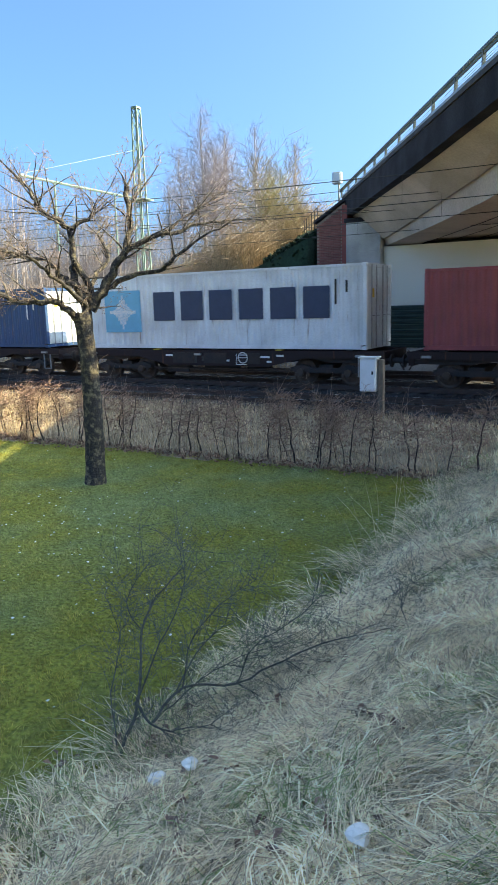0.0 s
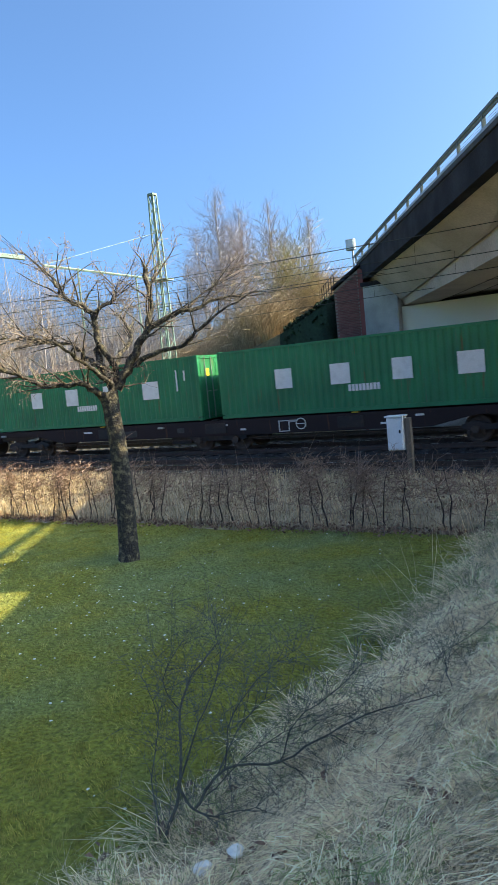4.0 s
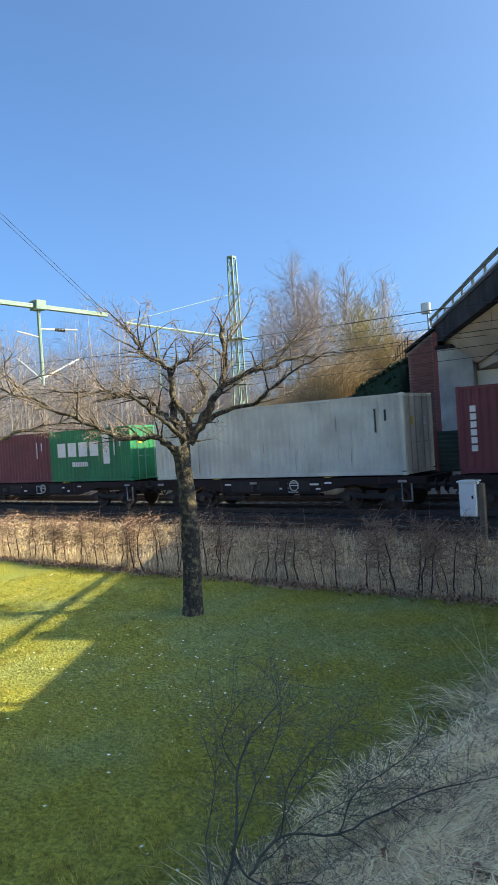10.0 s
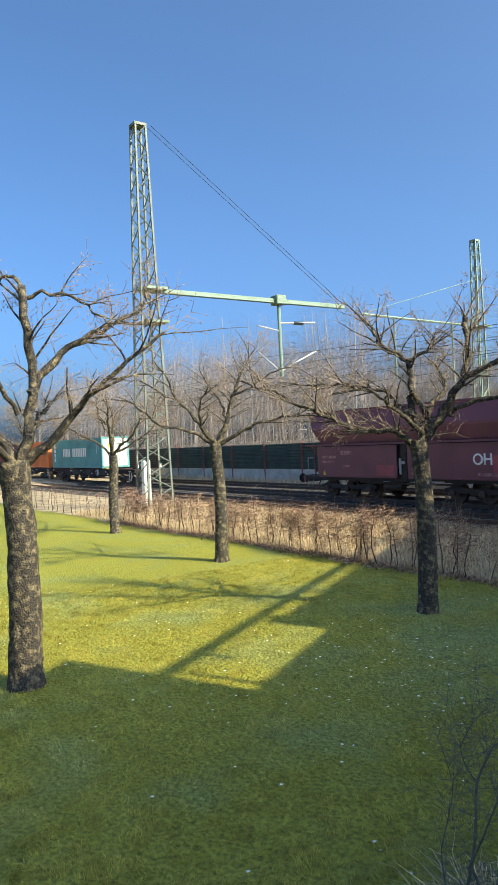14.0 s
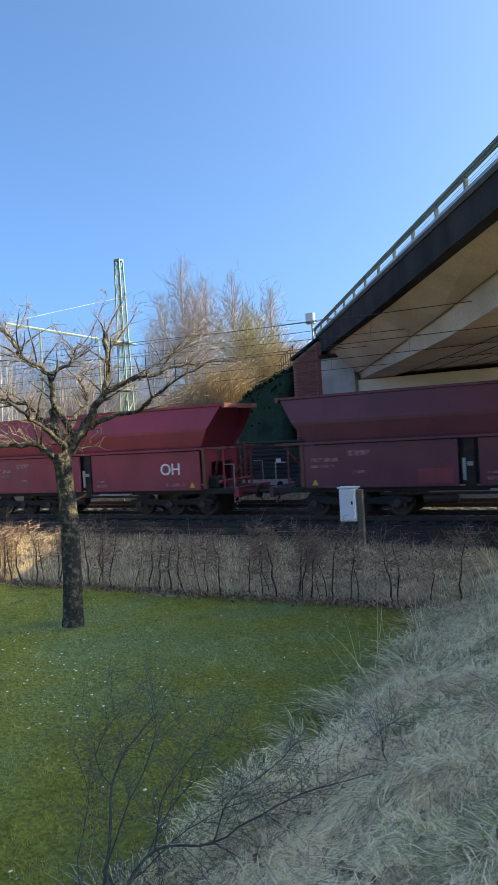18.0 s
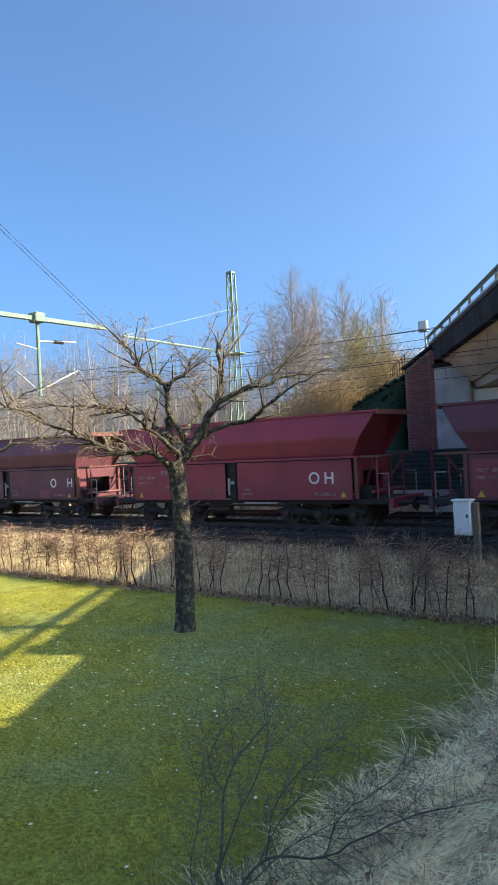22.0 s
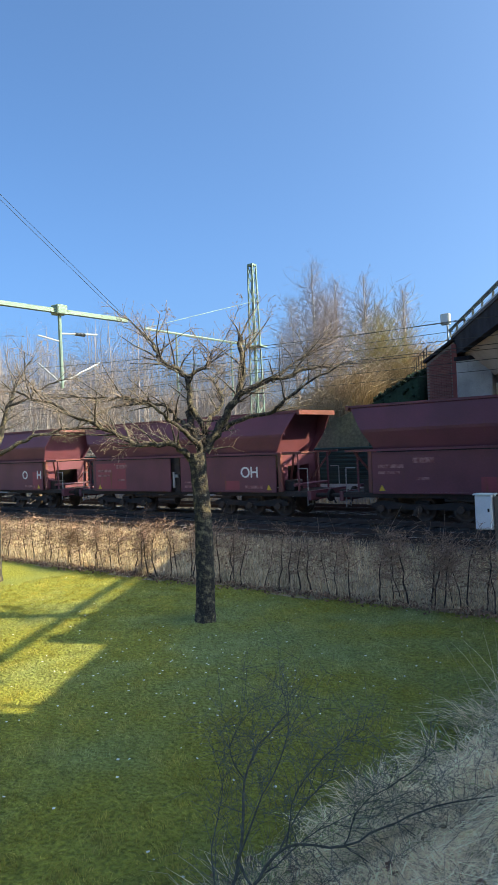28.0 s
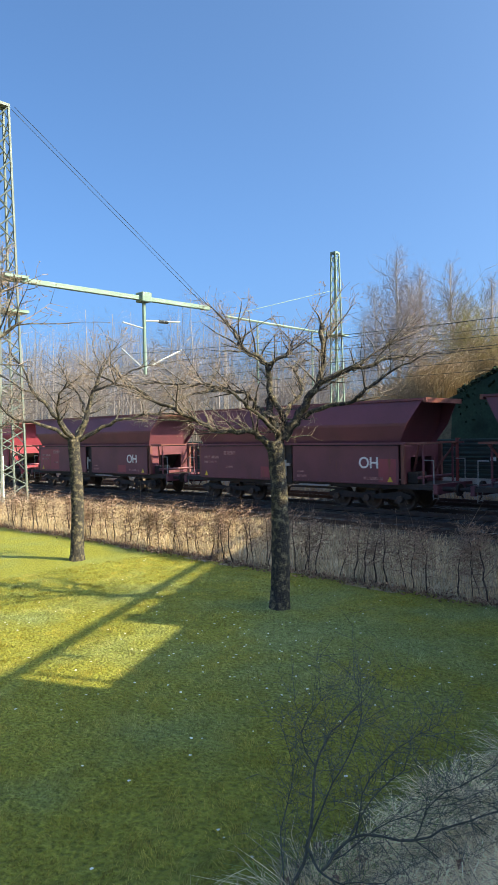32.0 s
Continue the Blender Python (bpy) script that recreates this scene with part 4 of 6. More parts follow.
def vase_limbs(rng, foot):
    """An open crown: steep limbs to both sides and long low ones below, from the top of the trunk."""
    limbs = (
        ([(-0.05, 0.0, 0), (-0.45, 0.55, 0.1), (-0.85, 1.05, 0.2), (-1.1, 1.6, 0.2), (-1.35, 2.0, 0.3)], 0.07, 0.012),
        ([(0.05, 0.0, 0), (0.25, 0.6, -0.1), (0.5, 1.25, -0.1), (0.7, 1.75, 0.0), (0.95, 2.15, 0.1)], 0.08, 0.012),
        ([(0.05, -0.05, 0), (0.6, 0.25, -0.3), (1.3, 0.5, -0.5), (1.9, 0.65, -0.6), (2.5, 0.95, -0.7)], 0.06, 0.011),
        ([(-0.05, -0.05, 0), (-0.6, 0.3, -0.3), (-1.2, 0.55, -0.5), (-1.8, 0.95, -0.7), (-2.3, 1.1, -0.8)], 0.055, 0.011),
        ([(0.0, 0.0, 0), (0.2, 0.4, 0.6), (0.5, 0.8, 1.2), (0.6, 1.2, 1.8)], 0.05, 0.012),
        ([(0.0, 0.0, 0), (-0.3, 0.4, -0.7), (-0.4, 0.8, -1.3), (-0.2, 1.2, -1.8)], 0.05, 0.012),
        ([(0.45, 1.1, -0.1), (0.9, 1.25, -0.3), (1.4, 1.6, -0.4), (1.8, 1.7, -0.5)], 0.035, 0.010),
        ([(-0.8, 1.0, 0.2), (-1.2, 1.2, 0.4), (-1.7, 1.6, 0.5), (-2.0, 1.6, 0.6)], 0.03, 0.010),
        ([(0.25, 0.6, -0.1), (0.05, 1.0, 0.2), (-0.1, 1.5, 0.4), (-0.3, 1.9, 0.4)], 0.035, 0.010),
    )
    return [([Vector((a, d, foot + h)) + (jitter(rng, 0.08) if i else Vector()) for i, (a, h, d) in enumerate(pts)], r0, r1) for pts, r0, r1 in limbs]


def build_trees():
    first = make_cherry("cherry_tree", random.Random(3), "pruned bare cherry tree with spreading limbs, half shaded", cherry_limbs())
    first.matrix_basis = pose(-8.0, 8.6, -0.04, 0, 0, 41)
    spots = ((-14.65, 8.9, 2.85, 0.15, "bare cherry tree in sunlight near the hedge", 11), (-8.8, 2.5, 2.5, 0.19, "gnarled bare cherry tree with a rough thick trunk", 12), (-22.4, 9.6, 2.6, 0.16, "bare cherry tree beside the sunlit hedge", 13), (-31.0, 9.4, 2.6, 0.16, "bare cherry tree at the end of the lawn", 14))
    for x, y, h, g, label, seed in spots:
        old = seed == 12
        t = make_cherry("cherry_tree", random.Random(seed), label, gnarled_limbs() if old else vase_limbs(random.Random(seed + 50), h), 2.75 if old else h, g)
        t.matrix_basis = pose(x, y, -0.04, 0, 0, 74 if old else 59 if seed == 11 else seed * 40)


build_trees()


def build_hedge():
    """A bare beech hedge of thin upright stems under a tangle of twigs, with dry leaves at its foot."""
    rng = random.Random(8)
    hedge = empty("hedge", "bare brown beech hedge along the lawn", "hedge", kind="stuff")
    stems, spray, leaves = Tubes(), Tubes(), Tubes()

    def leaf(q, size, flat=0.5):
        a = Vector((rng.gauss(0, 1), rng.gauss(0, 1), rng.gauss(0, flat))).normalized() * size
        c = a.cross(jitter(rng, 1)).normalized() * size * 0.6
        b = len(leaves.v)
        leaves.v += [tuple(q - a), tuple(q + c), tuple(q + a), tuple(q - c)]
        leaves.f.append((b, b + 1, b + 2, b + 3))

    x = -58.0
    while x < -2.4:
        near = x > -26
        y = 11.15 + rng.uniform(-0.10, 0.10)
        full = 0.5 + 0.5 * noise.noise((x * 0.55, 3.0, 1.0)) + 0.5 * step(-10.0, -15.0, x)
        h = rng.uniform(0.95, 1.25) if x < -4 else rng.uniform(0.8, 1.15)
        p = Vector((x, y, ground_z(x, y) - 0.03))
        pts, lean = [p], rng.uniform(-0.035, 0.035)
        for i in range(6):
            p = p + Vector((lean + rng.uniform(-0.05, 0.05), rng.uniform(-0.05, 0.05), h / 6))
            pts.append(p.copy())
        g = rng.choice((0.45, 0.6, 0.8, 1.0))
        stems.tube(pts, [0.019 * g, 0.017 * g, 0.015 * g, 0.013 * g, 0.011 * g, 0.008 * g, 0.004], 5)
        # long shoots over the top
        for _ in range(rng.choice((0, 1, 1, 2)) if x < -8.5 else rng.choice((0, 1, 1))):
            twigs(spray, rng, pts[-1], Vector((rng.uniform(-0.7, 0.7), rng.uniform(-0.3, 0.3), 1)), rng.uniform(0.25, 0.75), 0.005, 1 if rng.random() < 0.5 else 0, 0.05, False, 0.1, True)
        # the tangle, thickest in the upper half
        for i in range(1, 7):
            count = (2, 3, 7, 12, 15, 12)[i - 1] if near else (1, 2, 3, 3, 3, 2)[i - 1]
            for _ in range(int(count * (0.55 + 0.75 * full))):
                a = rng.random() * 6.28
                d = Vector((math.cos(a), 0.6 * math.sin(a), rng.uniform(-0.25, 0.7)))
                twigs(spray, rng, pts[i] - Vector((0, 0, rng.random() * h / 6)), d, rng.uniform(0.14, 0.42), rng.uniform(0.004, 0.0075), 1, 0.1, False, 0.24, True)
        for _ in range(int((70 if near else 14) * (0.4 + full))):
            leaf(Vector((x + rng.uniform(-0.25, 0.25), y + rng.uniform(-0.2, 0.2), h * rng.uniform(0.35, 1.05))), rng.uniform(0.016, 0.032), 1.0)
        x += rng.choice((0.14, 0.22, 0.34, 0.46)) * rng.uniform(0.8, 1.2) if near else 0.5
    for _ in range(5200):
        q = Vector((rng.uniform(-26, -2.6), 10.97 + rng.gauss(0, 0.17), 0))
        q.z = ground_z(q.x, q.y) + rng.uniform(0.005, 0.06)
        leaf(q, rng.uniform(0.02, 0.045))
    stems.link("stems", M["hedge_stem"], hedge)
    spray.link("spray", M["hedge"], hedge)
    leaves.link("dry_leaves", M["hedge_leaf"], hedge, "few dry brown leaves")


build_hedge()


def bare_tree(tb, rng, p, h, r, spread=0.22, n_limb=26, level=1, fine=None, steep=0.75, bend=0.08):
    """A slender bare tree with a fine upswept crown."""
    lean = Vector((rng.uniform(-0.04, 0.04), rng.uniform(-0.04, 0.04), 0))
    pts = [p + (Vector((0, 0, 1)) + lean) * h * i / 8 + jitter(rng, 0.05) for i in range(9)]
    tb.tube(pts, [r * (1 - 0.9 * i / 8) + 0.01 for i in range(9)], 5)
    for i in range(n_limb):
        u = 0.25 + 0.72 * i / n_limb
        q = pts[0].lerp(pts[-1], u)
        a = rng.random() * 6.28
        d = Vector((math.cos(a), math.sin(a), steep))
        twigs(fine or tb, rng, q, d, h * spread * (1.3 - u) * rng.uniform(0.8, 1.35), r * 0.2 * (1.2 - u) + 0.004, level, 0.15, False, bend, True)


def build_far_trees():
    rng = random.Random(21)
    spots = [(-0.655, 50, 17.0, 0.17), (-0.615, 53, 16.4, 0.15), (-0.635, 49, 14.5, 0.13), (-0.564, 50, 15.6, 0.12), (-0.69, 53, 15.2, 0.14), (-0.496, 50, 14.2, 0.11), (-0.72, 50, 12.5, 0.11), (-0.545, 52, 13.6, 0.11)]
    for k, y, top, r in spots:
        x = k * y
        z = ground_z(x, y)
        tree = empty("birch_tree", "slender bare birch with pale stem on the bank", "tree", "birches on the bank")
        tb, fine = Tubes(), Tubes()
        bare_tree(tb, rng, Vector((0, 0, 0)), top - z, r, 0.27 if r > 0.125 else 0.24, 84 if r > 0.125 else 50, 2, fine, 2.1)
        tb.link("trunk", M["birch_bark"] if r > 0.125 else M["far_twig"], tree)
        fine.link("crown", M["birch_twig"], tree)
        tree.matrix_basis = pose(x, y, z - 0.1)
    # brush on the far bank
    brush = Tubes()
    for _ in range(13000):
        x, y = rng.uniform(-38, -19.5), rng.uniform(33.4, 46)
        if x > -19.5 - 0.45 * (y - 36) + rng.uniform(-0.4, 0.4) and y < 39:
            continue
        z = ground_z(x, y)
        h = rng.uniform(0.9, 2.4) * (1.0 + 0.5 * noise.noise((x * 0.4, y * 0.4, 1)))
        d = Vector((rng.uniform(-0.4, 0.4), rng.uniform(-0.5, 0.3), 1)).normalized()
        twigs(brush, rng, Vector((x, y, z - 0.05)), d, h, 0.022, 1 if rng.random() < 0.6 else 0, 0.12, False, 0.17, True)
    tagged(brush.link("bank_brush", M["shrub_twig"]), "dense tan bare brush on the far bank", "brush", kind="stuff")
    for x, y, top in ((-21.6, 40.2, 10.4), (-22.9, 41.0, 9.9), (-20.9, 40.6, 9.4)):
        bush = empty("willow_shrub", "golden-olive upright shrub at the top of the bank", "shrub", "golden shrubs on the bank")
        z = ground_z(x, y)
        stems, fine = Tubes(), Tubes()
        for i in range(26):
            a, h = rng.random() * 6.28, (top - z) * rng.uniform(0.6, 1.0)
            twigs(stems if i < 8 else fine, rng, Vector((rng.gauss(0, 0.25), rng.gauss(0, 0.25), -0.05)), Vector((math.cos(a) * 0.22, math.sin(a) * 0.22, 1)), h, 0.03, 2, 0.3, False, 0.1, True)
        stems.link("stem", M["shrub_twig"], bush)
        fine.link("crown", M["golden_twig"], bush)
        bush.matrix_basis = pose(x, y, z)
    ivy = Tubes()
    for _ in range(7000):
        x, y = rng.uniform(-23, -15.4), rng.uniform(33.3, 40)
        if x < -19.7 - 0.45 * (y - 36):
            continue
        q = Vector((x, y, ground_z(x, y) + rng.uniform(0.02, 0.3)))
        a = jitter(rng, 1).normalized() * rng.uniform(0.06, 0.13)
        c = a.cross(jitter(rng, 1)).normalized() * a.length * 0.8
        b = len(ivy.v)
        ivy.v += [tuple(q - a), tuple(q + c), tuple(q + a), tuple(q - c)]
        ivy.f.append((b, b + 1, b + 2, b + 3))
    tagged(ivy.link("ivy_cover", M["ivy"]), "ivy in shade-dark green covering the slope by the wing wall", "ivy", kind="stuff")
    # woods along the railway
    woods = Tubes()
    for i in range(640):
        x, y = -22 - 110 * rng.random() ** 1.3, rng.uniform(37, 75)
        if (Vector((x, y, 0)) - EDGE0).dot(ACROSS) > -13:
            continue
        bare_tree(woods, rng, Vector((x, y, ground_z(x, y) - 0.1)), rng.uniform(*((12.5, 15.5) if x / y < -1.05 else (8.0, 10.8))) * (0.75 + y / 190), rng.uniform(0.03, 0.07), 0.30, 36, 1, None, 1.1, 0.13)
    tagged(woods.link("woods", M["far_twig"]), "bare grey-brown woods behind the noise barrier", "trees", kind="stuff")
    scrub = Tubes()
    for i in range(5200):
        x, y = rng.uniform(-120, -20), rng.uniform(33.2, 48)
        if (Vector((x, y, 0)) - EDGE0).dot(ACROSS) > -12:
            continue
        twigs(scrub, rng, Vector((x, y, ground_z(x, y))), Vector((rng.uniform(-.5, .5), rng.uniform(-.4, .4), 1)), rng.uniform(1, 4.0), 0.02, 1, 0.2, False, 0.17, True)
    tagged(scrub.link("undergrowth", M["far_twig"]), "tangled bare undergrowth below the woods", "brush", kind="stuff")


build_far_trees()


def build_grass():
    rng = random.Random(31)
    blades = Tubes()
    for _ in range(230000):
        x, y = rng.uniform(-14, -2.4), 1.2 + 9.7 * rng.random() ** 1.3
        thick = noise.noise((x * 5, y * 5, 9))
        if thick < rng.uniform(-0.45, 0.25):
            continue
        p = Vector((x, y, ground_z(x, y) - 0.005))
        h = rng.uniform(0.014, 0.034) * (1.0 + 1.8 * max(thick, 0.0))
        a = 6.0 * noise.noise((x * 1.6, y * 1.6, 21)) + rng.gauss(0, 0.9)
        reach = rng.uniform(0.01, 0.06)
        t = p + Vector((math.cos(a) * reach, math.sin(a) * reach, h))
        blades.blade(p, t, p.lerp(t, 0.5) + Vector((0, 0, 0.006)), rng.uniform(0.0018, 0.0034))
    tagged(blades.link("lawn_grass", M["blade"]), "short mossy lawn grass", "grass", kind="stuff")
    straw, green = Tubes(), Tubes()
    for i in range(10500):
        pick = rng.random()
        if pick < 0.55:
            x, y = -2.95 + 4.2 * rng.random(), rng.uniform(0.9, 5.2)
        elif pick < 0.9:
            x, y = -2.9 + 4.6 * rng.random(), rng.uniform(5.0, 12.8)
        else:
            x, y = -2.9 + 7.5 * rng.random(), rng.uniform(-5.0, 1.2)
        # bare dark spots in the mat
        if (x < -2.4 and rng.random() < 0.5) or noise.noise((x * 2.3, y * 2.3, 4)) < rng.uniform(-0.75, -0.25):
            continue
        a = 3.3 + 4.5 * noise.noise((x * 1.9, y * 1.9, 7)) + rng.gauss(0, 0.6)
        big = rng.uniform(0.5, 1.2) * (1 + 0.5 * noise.noise((x * 1.5, y * 1.5, 2)))
        tuft = rng.random() < 0.14
        lush = 0.03 + 0.30 * step(0.05, 0.5, noise.noise((x * 1.3, y * 1.3, 11))) + 0.25 * step(-2.1, -2.9, x) * step(1.6, 3.0, y)
        for _ in range(21):
            a2 = a + rng.gauss(0, 0.55)
            reach = rng.uniform(0.14, 0.55) * big
            p = Vector((x + rng.gauss(0, 0.07), y + rng.gauss(0, 0.07), 0))
            p.z = ground_z(p.x, p.y) + (rng.uniform(0, 0.04) if not tuft else -0.01)
            t = p + Vector((math.cos(a2) * reach, math.sin(a2) * reach, 0))
            t.z = ground_z(t.x, t.y) + (rng.uniform(0.05, 0.18) if tuft else rng.uniform(0.0, 0.11))
            m = p.lerp(t, 0.5) + Vector((rng.gauss(0, 0.045), rng.gauss(0, 0.045), rng.uniform(0.0, 0.09) * big))
            (green if rng.random() < lush else straw).blade(p, t, m, rng.uniform(0.0014, 0.0042) * (1.0 if y < 4.5 else 1.5))
    tagged(straw.link("dry_grass", M["straw"]), "long matted pale dry grass on the bank", "grass", kind="stuff")
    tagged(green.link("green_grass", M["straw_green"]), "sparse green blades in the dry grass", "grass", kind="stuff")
    verge = Tubes()
    for i in range(34000):
        x, y = rng.uniform(-30, 0), rng.uniform(10.8, 17.3)
        p = Vector((x, y, ground_z(x, y) - 0.01))
        h = rng.uniform(0.1, 0.4) * (1 - 0.55 * step(-8, -3, x))
        t = p + Vector((rng.gauss(0, 0.12), rng.gauss(0, 0.12), h))
        verge.blade(p, t, p.lerp(t, 0.55) + Vector((0, 0, 0.05)), 0.005)
    tagged(verge.link("verge_grass", M["verge_straw"]), "dead straw-coloured verge grass behind the hedge", "grass", kind="stuff")
    strip = Tubes()
    for i in range(9000):
        x = -14 - 60 * rng.random() ** 1.2
        y = 31.35 + rng.gauss(0, 0.3)
        tall = 0.5 + 0.5 * noise.noise((x * 0.8, 0.0, 8.0))
        p = Vector((x, min(y, 31.8), -0.55))
        t = p + Vector((rng.gauss(0, 0.15), rng.gauss(0, 0.1), rng.uniform(0.15, 0.75) * (0.5 + tall)))
        strip.blade(p, t, p.lerp(t, 0.55) + Vector((0, 0, 0.06)), 0.009)
    tagged(strip.link("barrier_grass", M["verge_straw"]), "dead grass tufts along the foot of the noise barrier", "grass", kind="stuff")
    # tall dead stalks on the crest of the bank
    stalks = Tubes()
    for i in range(150):
        x, y = rng.uniform(-2.9, 0.6), rng.uniform(6.0, 12.5)
        p = Vector((x, y, ground_z(x, y)))
        pts = [p]
        d = Vector((rng.uniform(-0.5, 0.1), rng.uniform(-0.3, 0.3), 1)).normalized()
        for k in range(6):
            d = (d + Vector((rng.uniform(-0.14, 0.05), rng.uniform(-.08, .08), -0.05))).normalized()
            p = p + d * rng.uniform(0.12, 0.2)
            pts.append(p.copy())
        stalks.tube(pts, [0.003 - 0.0004 * k for k in range(7)], 3)
    tagged(stalks.link("grass_stalks", M["straw"]), "tall thin dead grass stalks", "grass", kind="stuff")
    daisies = Tubes()
    for i in range(280):
        x, y = rng.uniform(-14, -2.9), rng.uniform(2.2, 10.6)
        if rng.random() < 0.5:
            x, y = -6 + rng.gauss(0, 1.8), 6.6 + rng.gauss(0, 1.3)
        if x > -2.9 or y > 10.7:
            continue
        z = ground_z(x, y) + 0.045
        b = len(daisies.v)
        r = rng.uniform(0.009, 0.018)
        daisies.v += [(x + r * math.cos(k * 1.047), y + r * math.sin(k * 1.047), z + rng.uniform(-0.004, 0.004)) for k in range(6)] + [(x, y, z + 0.006)]
        daisies.f += [(b + k, b + (k + 1) % 6, b + 6) for k in range(6)]
    tagged(daisies.link("daisies", M["petal"]), "small white daisies scattered in the lawn", "flowers", kind="stuff")
    leaves = Tubes()
    for i in range(330):
        x, y = -1.9 + rng.gauss(0, 0.8), 2.6 + rng.gauss(0, 0.9)
        if x < -3.2:
            continue
        q = Vector((x, y, ground_z(x, y) + rng.uniform(0.05, 0.10)))
        a = Vector((rng.gauss(0, 1), rng.gauss(0, 1), rng.gauss(0, 0.4))).normalized() * rng.uniform(0.025, 0.055)
        c = a.cross(Vector((rng.gauss(0, 0.4), rng.gauss(0, 0.4), 1))).normalized() * a.length * 0.6
        b = len(leaves.v)
        leaves.v += [tuple(q - a), tuple(q + c + Vector((0, 0, 0.01))), tuple(q + a), tuple(q - c + Vector((0, 0, 0.012)))]
        leaves.f += [(b, b + 1, b + 2), (b, b + 2, b + 3)]
    tagged(leaves.link("dead_leaves", M["dead_leaf"]), "curled brown dead leaves on the bank", "leaves", kind="stuff")


build_grass()


def build_bush():
    """The dark bare shrub at the foot of the bank."""
    rng = random.Random(5)
    bush = empty("bare_shrub", "dark bare shrub at the foot of the bank", "shrub")
    wood, fine = Tubes(), Tubes()
    base = Vector((-2.87, 3.02, ground_z(-2.87, 3.02) - 0.05))
    right, up = Vector((0.86, 0.5, 0)), Vector((-0.27, 0.46, 0.84)) * 0.88
    away = Vector((-0.42, 0.72, -0.54))
    lines = [
        ([(0, 0, 0), (0.14, 0.5, 0.05), (0.14, 1.0, 0.1), (0.23, 1.25, 0.1), (0.43, 1.52, 0.2)], 0.028),
        ([(0.12, 0.5, 0.05), (0.23, 0.33, -0.1), (0.39, 0.27, -0.1)], 0.024),
        ([(0.25, 0.32, -0.1), (0.43, 0.57, 0.0), (0.78, 0.6, 0.1), (1.1, 0.76, 0.1), (1.45, 0.9, 0.2), (1.95, 1.0, 0.2)], 0.022),
        ([(0.39, 0.55, 0), (0.55, 0.9, 0.2), (0.7, 1.05, 0.2), (0.75, 1.3, 0.3)], 0.013),
        ([(0.14, 1.0, 0.1), (0.05, 1.2, 0), (0.2, 1.5, 0)], 0.012),
        ([(1.6, 0.93, 0.2), (1.85, 0.66, 0.1), (2.15, 0.6, 0.1)], 0.009),
        ([(1.95, 1.0, 0.2), (1.93, 1.25, 0.2), (2.05, 1.35, 0.2)], 0.008),
        ([(0.12, 0.45, 0), (0.3, 0.85, -0.2), (0.45, 1.25, -0.2), (0.4, 1.6, -0.1)], 0.014),
        ([(0.43, 0.57, 0), (0.5, 0.9, -0.1), (0.75, 1.2, -0.1), (0.95, 1.35, 0)], 0.012),
        ([(0.78, 0.6, 0.1), (0.9, 0.85, 0), (1.2, 1.05, 0), (1.35, 1.2, 0)], 0.011),
        ([(0.02, 0.2, 0), (-0.05, 0.55, 0.1), (0.0, 0.9, 0.1), (-0.08, 1.2, 0.1)], 0.012),
        ([(0.39, 0.27, -0.1), (0.62, 0.3, -0.2), (0.85, 0.2, -0.2)], 0.009),
        ([(0.3, 0.4, 0), (0.62, 0.68, 0.1), (1.0, 0.86, 0.2), (1.3, 0.9, 0.2)], 0.010),
        ([(1.1, 0.76, 0.1), (1.3, 0.62, 0.1), (1.6, 0.55, 0.1), (1.9, 0.42, 0.1)], 0.008),
        ([(0.78, 0.6, 0.1), (1.0, 0.45, 0.0), (1.3, 0.4, 0.0)], 0.008),
    ]
    for pts, r in lines:
        w = [base + right * a + up * b + away * c for a, b, c in pts]
        line = smooth_line(w, 4)
        n = len(line)
        line = [p + jitter(rng, 0.008) for p in line]
        wood.tube(line, [0.42 * r * (1 - 0.68 * i / n) for i in range(n)], 7)
        for i in range(2, n):
            for _ in range(rng.choice((2, 3, 3))):
                d = (line[i] - line[i - 1]).normalized() * 0.6 + jitter(rng, 1) * 0.9 + Vector((0, 0, 0.12))
                twigs(fine, rng, line[i], d, rng.uniform(0.12, 0.5), rng.uniform(0.0016, 0.0028), 1, 0.03, False, 0.14)
    wood.link("stem", M["bush_stem"], bush, "dark crooked stem", True)
    fine.link("crown", M["bush"], bush)
    # litter
    for x, y, s in ((-1.33, 1.95, 0.068), (-2.3, 2.75, 0.05), (-2.12, 2.8, 0.04), (-0.95, 2.25, 0.05), (-2.55, 1.75, 0.04)):
        bm = bmesh.new()
        bmesh.ops.create_icosphere(bm, subdivisions=2, radius=s)
        for v in bm.verts:
            v.co = v.co * (1 + 0.5 * noise.noise(v.co * 30)) 
            v.co.z *= 0.6
        me = bpy.data.meshes.new("paper_scrap")
        bm.to_mesh(me)
        bm.free()
        me.materials.append(M["paper"])
        ob = tagged(new("paper_scrap", me), "crumpled white paper scrap in the dry grass", "litter", "paper scraps on the bank")
        ob.matrix_basis = pose(x, y, ground_z(x, y) + s * 0.4 + 0.11)


build_bush()


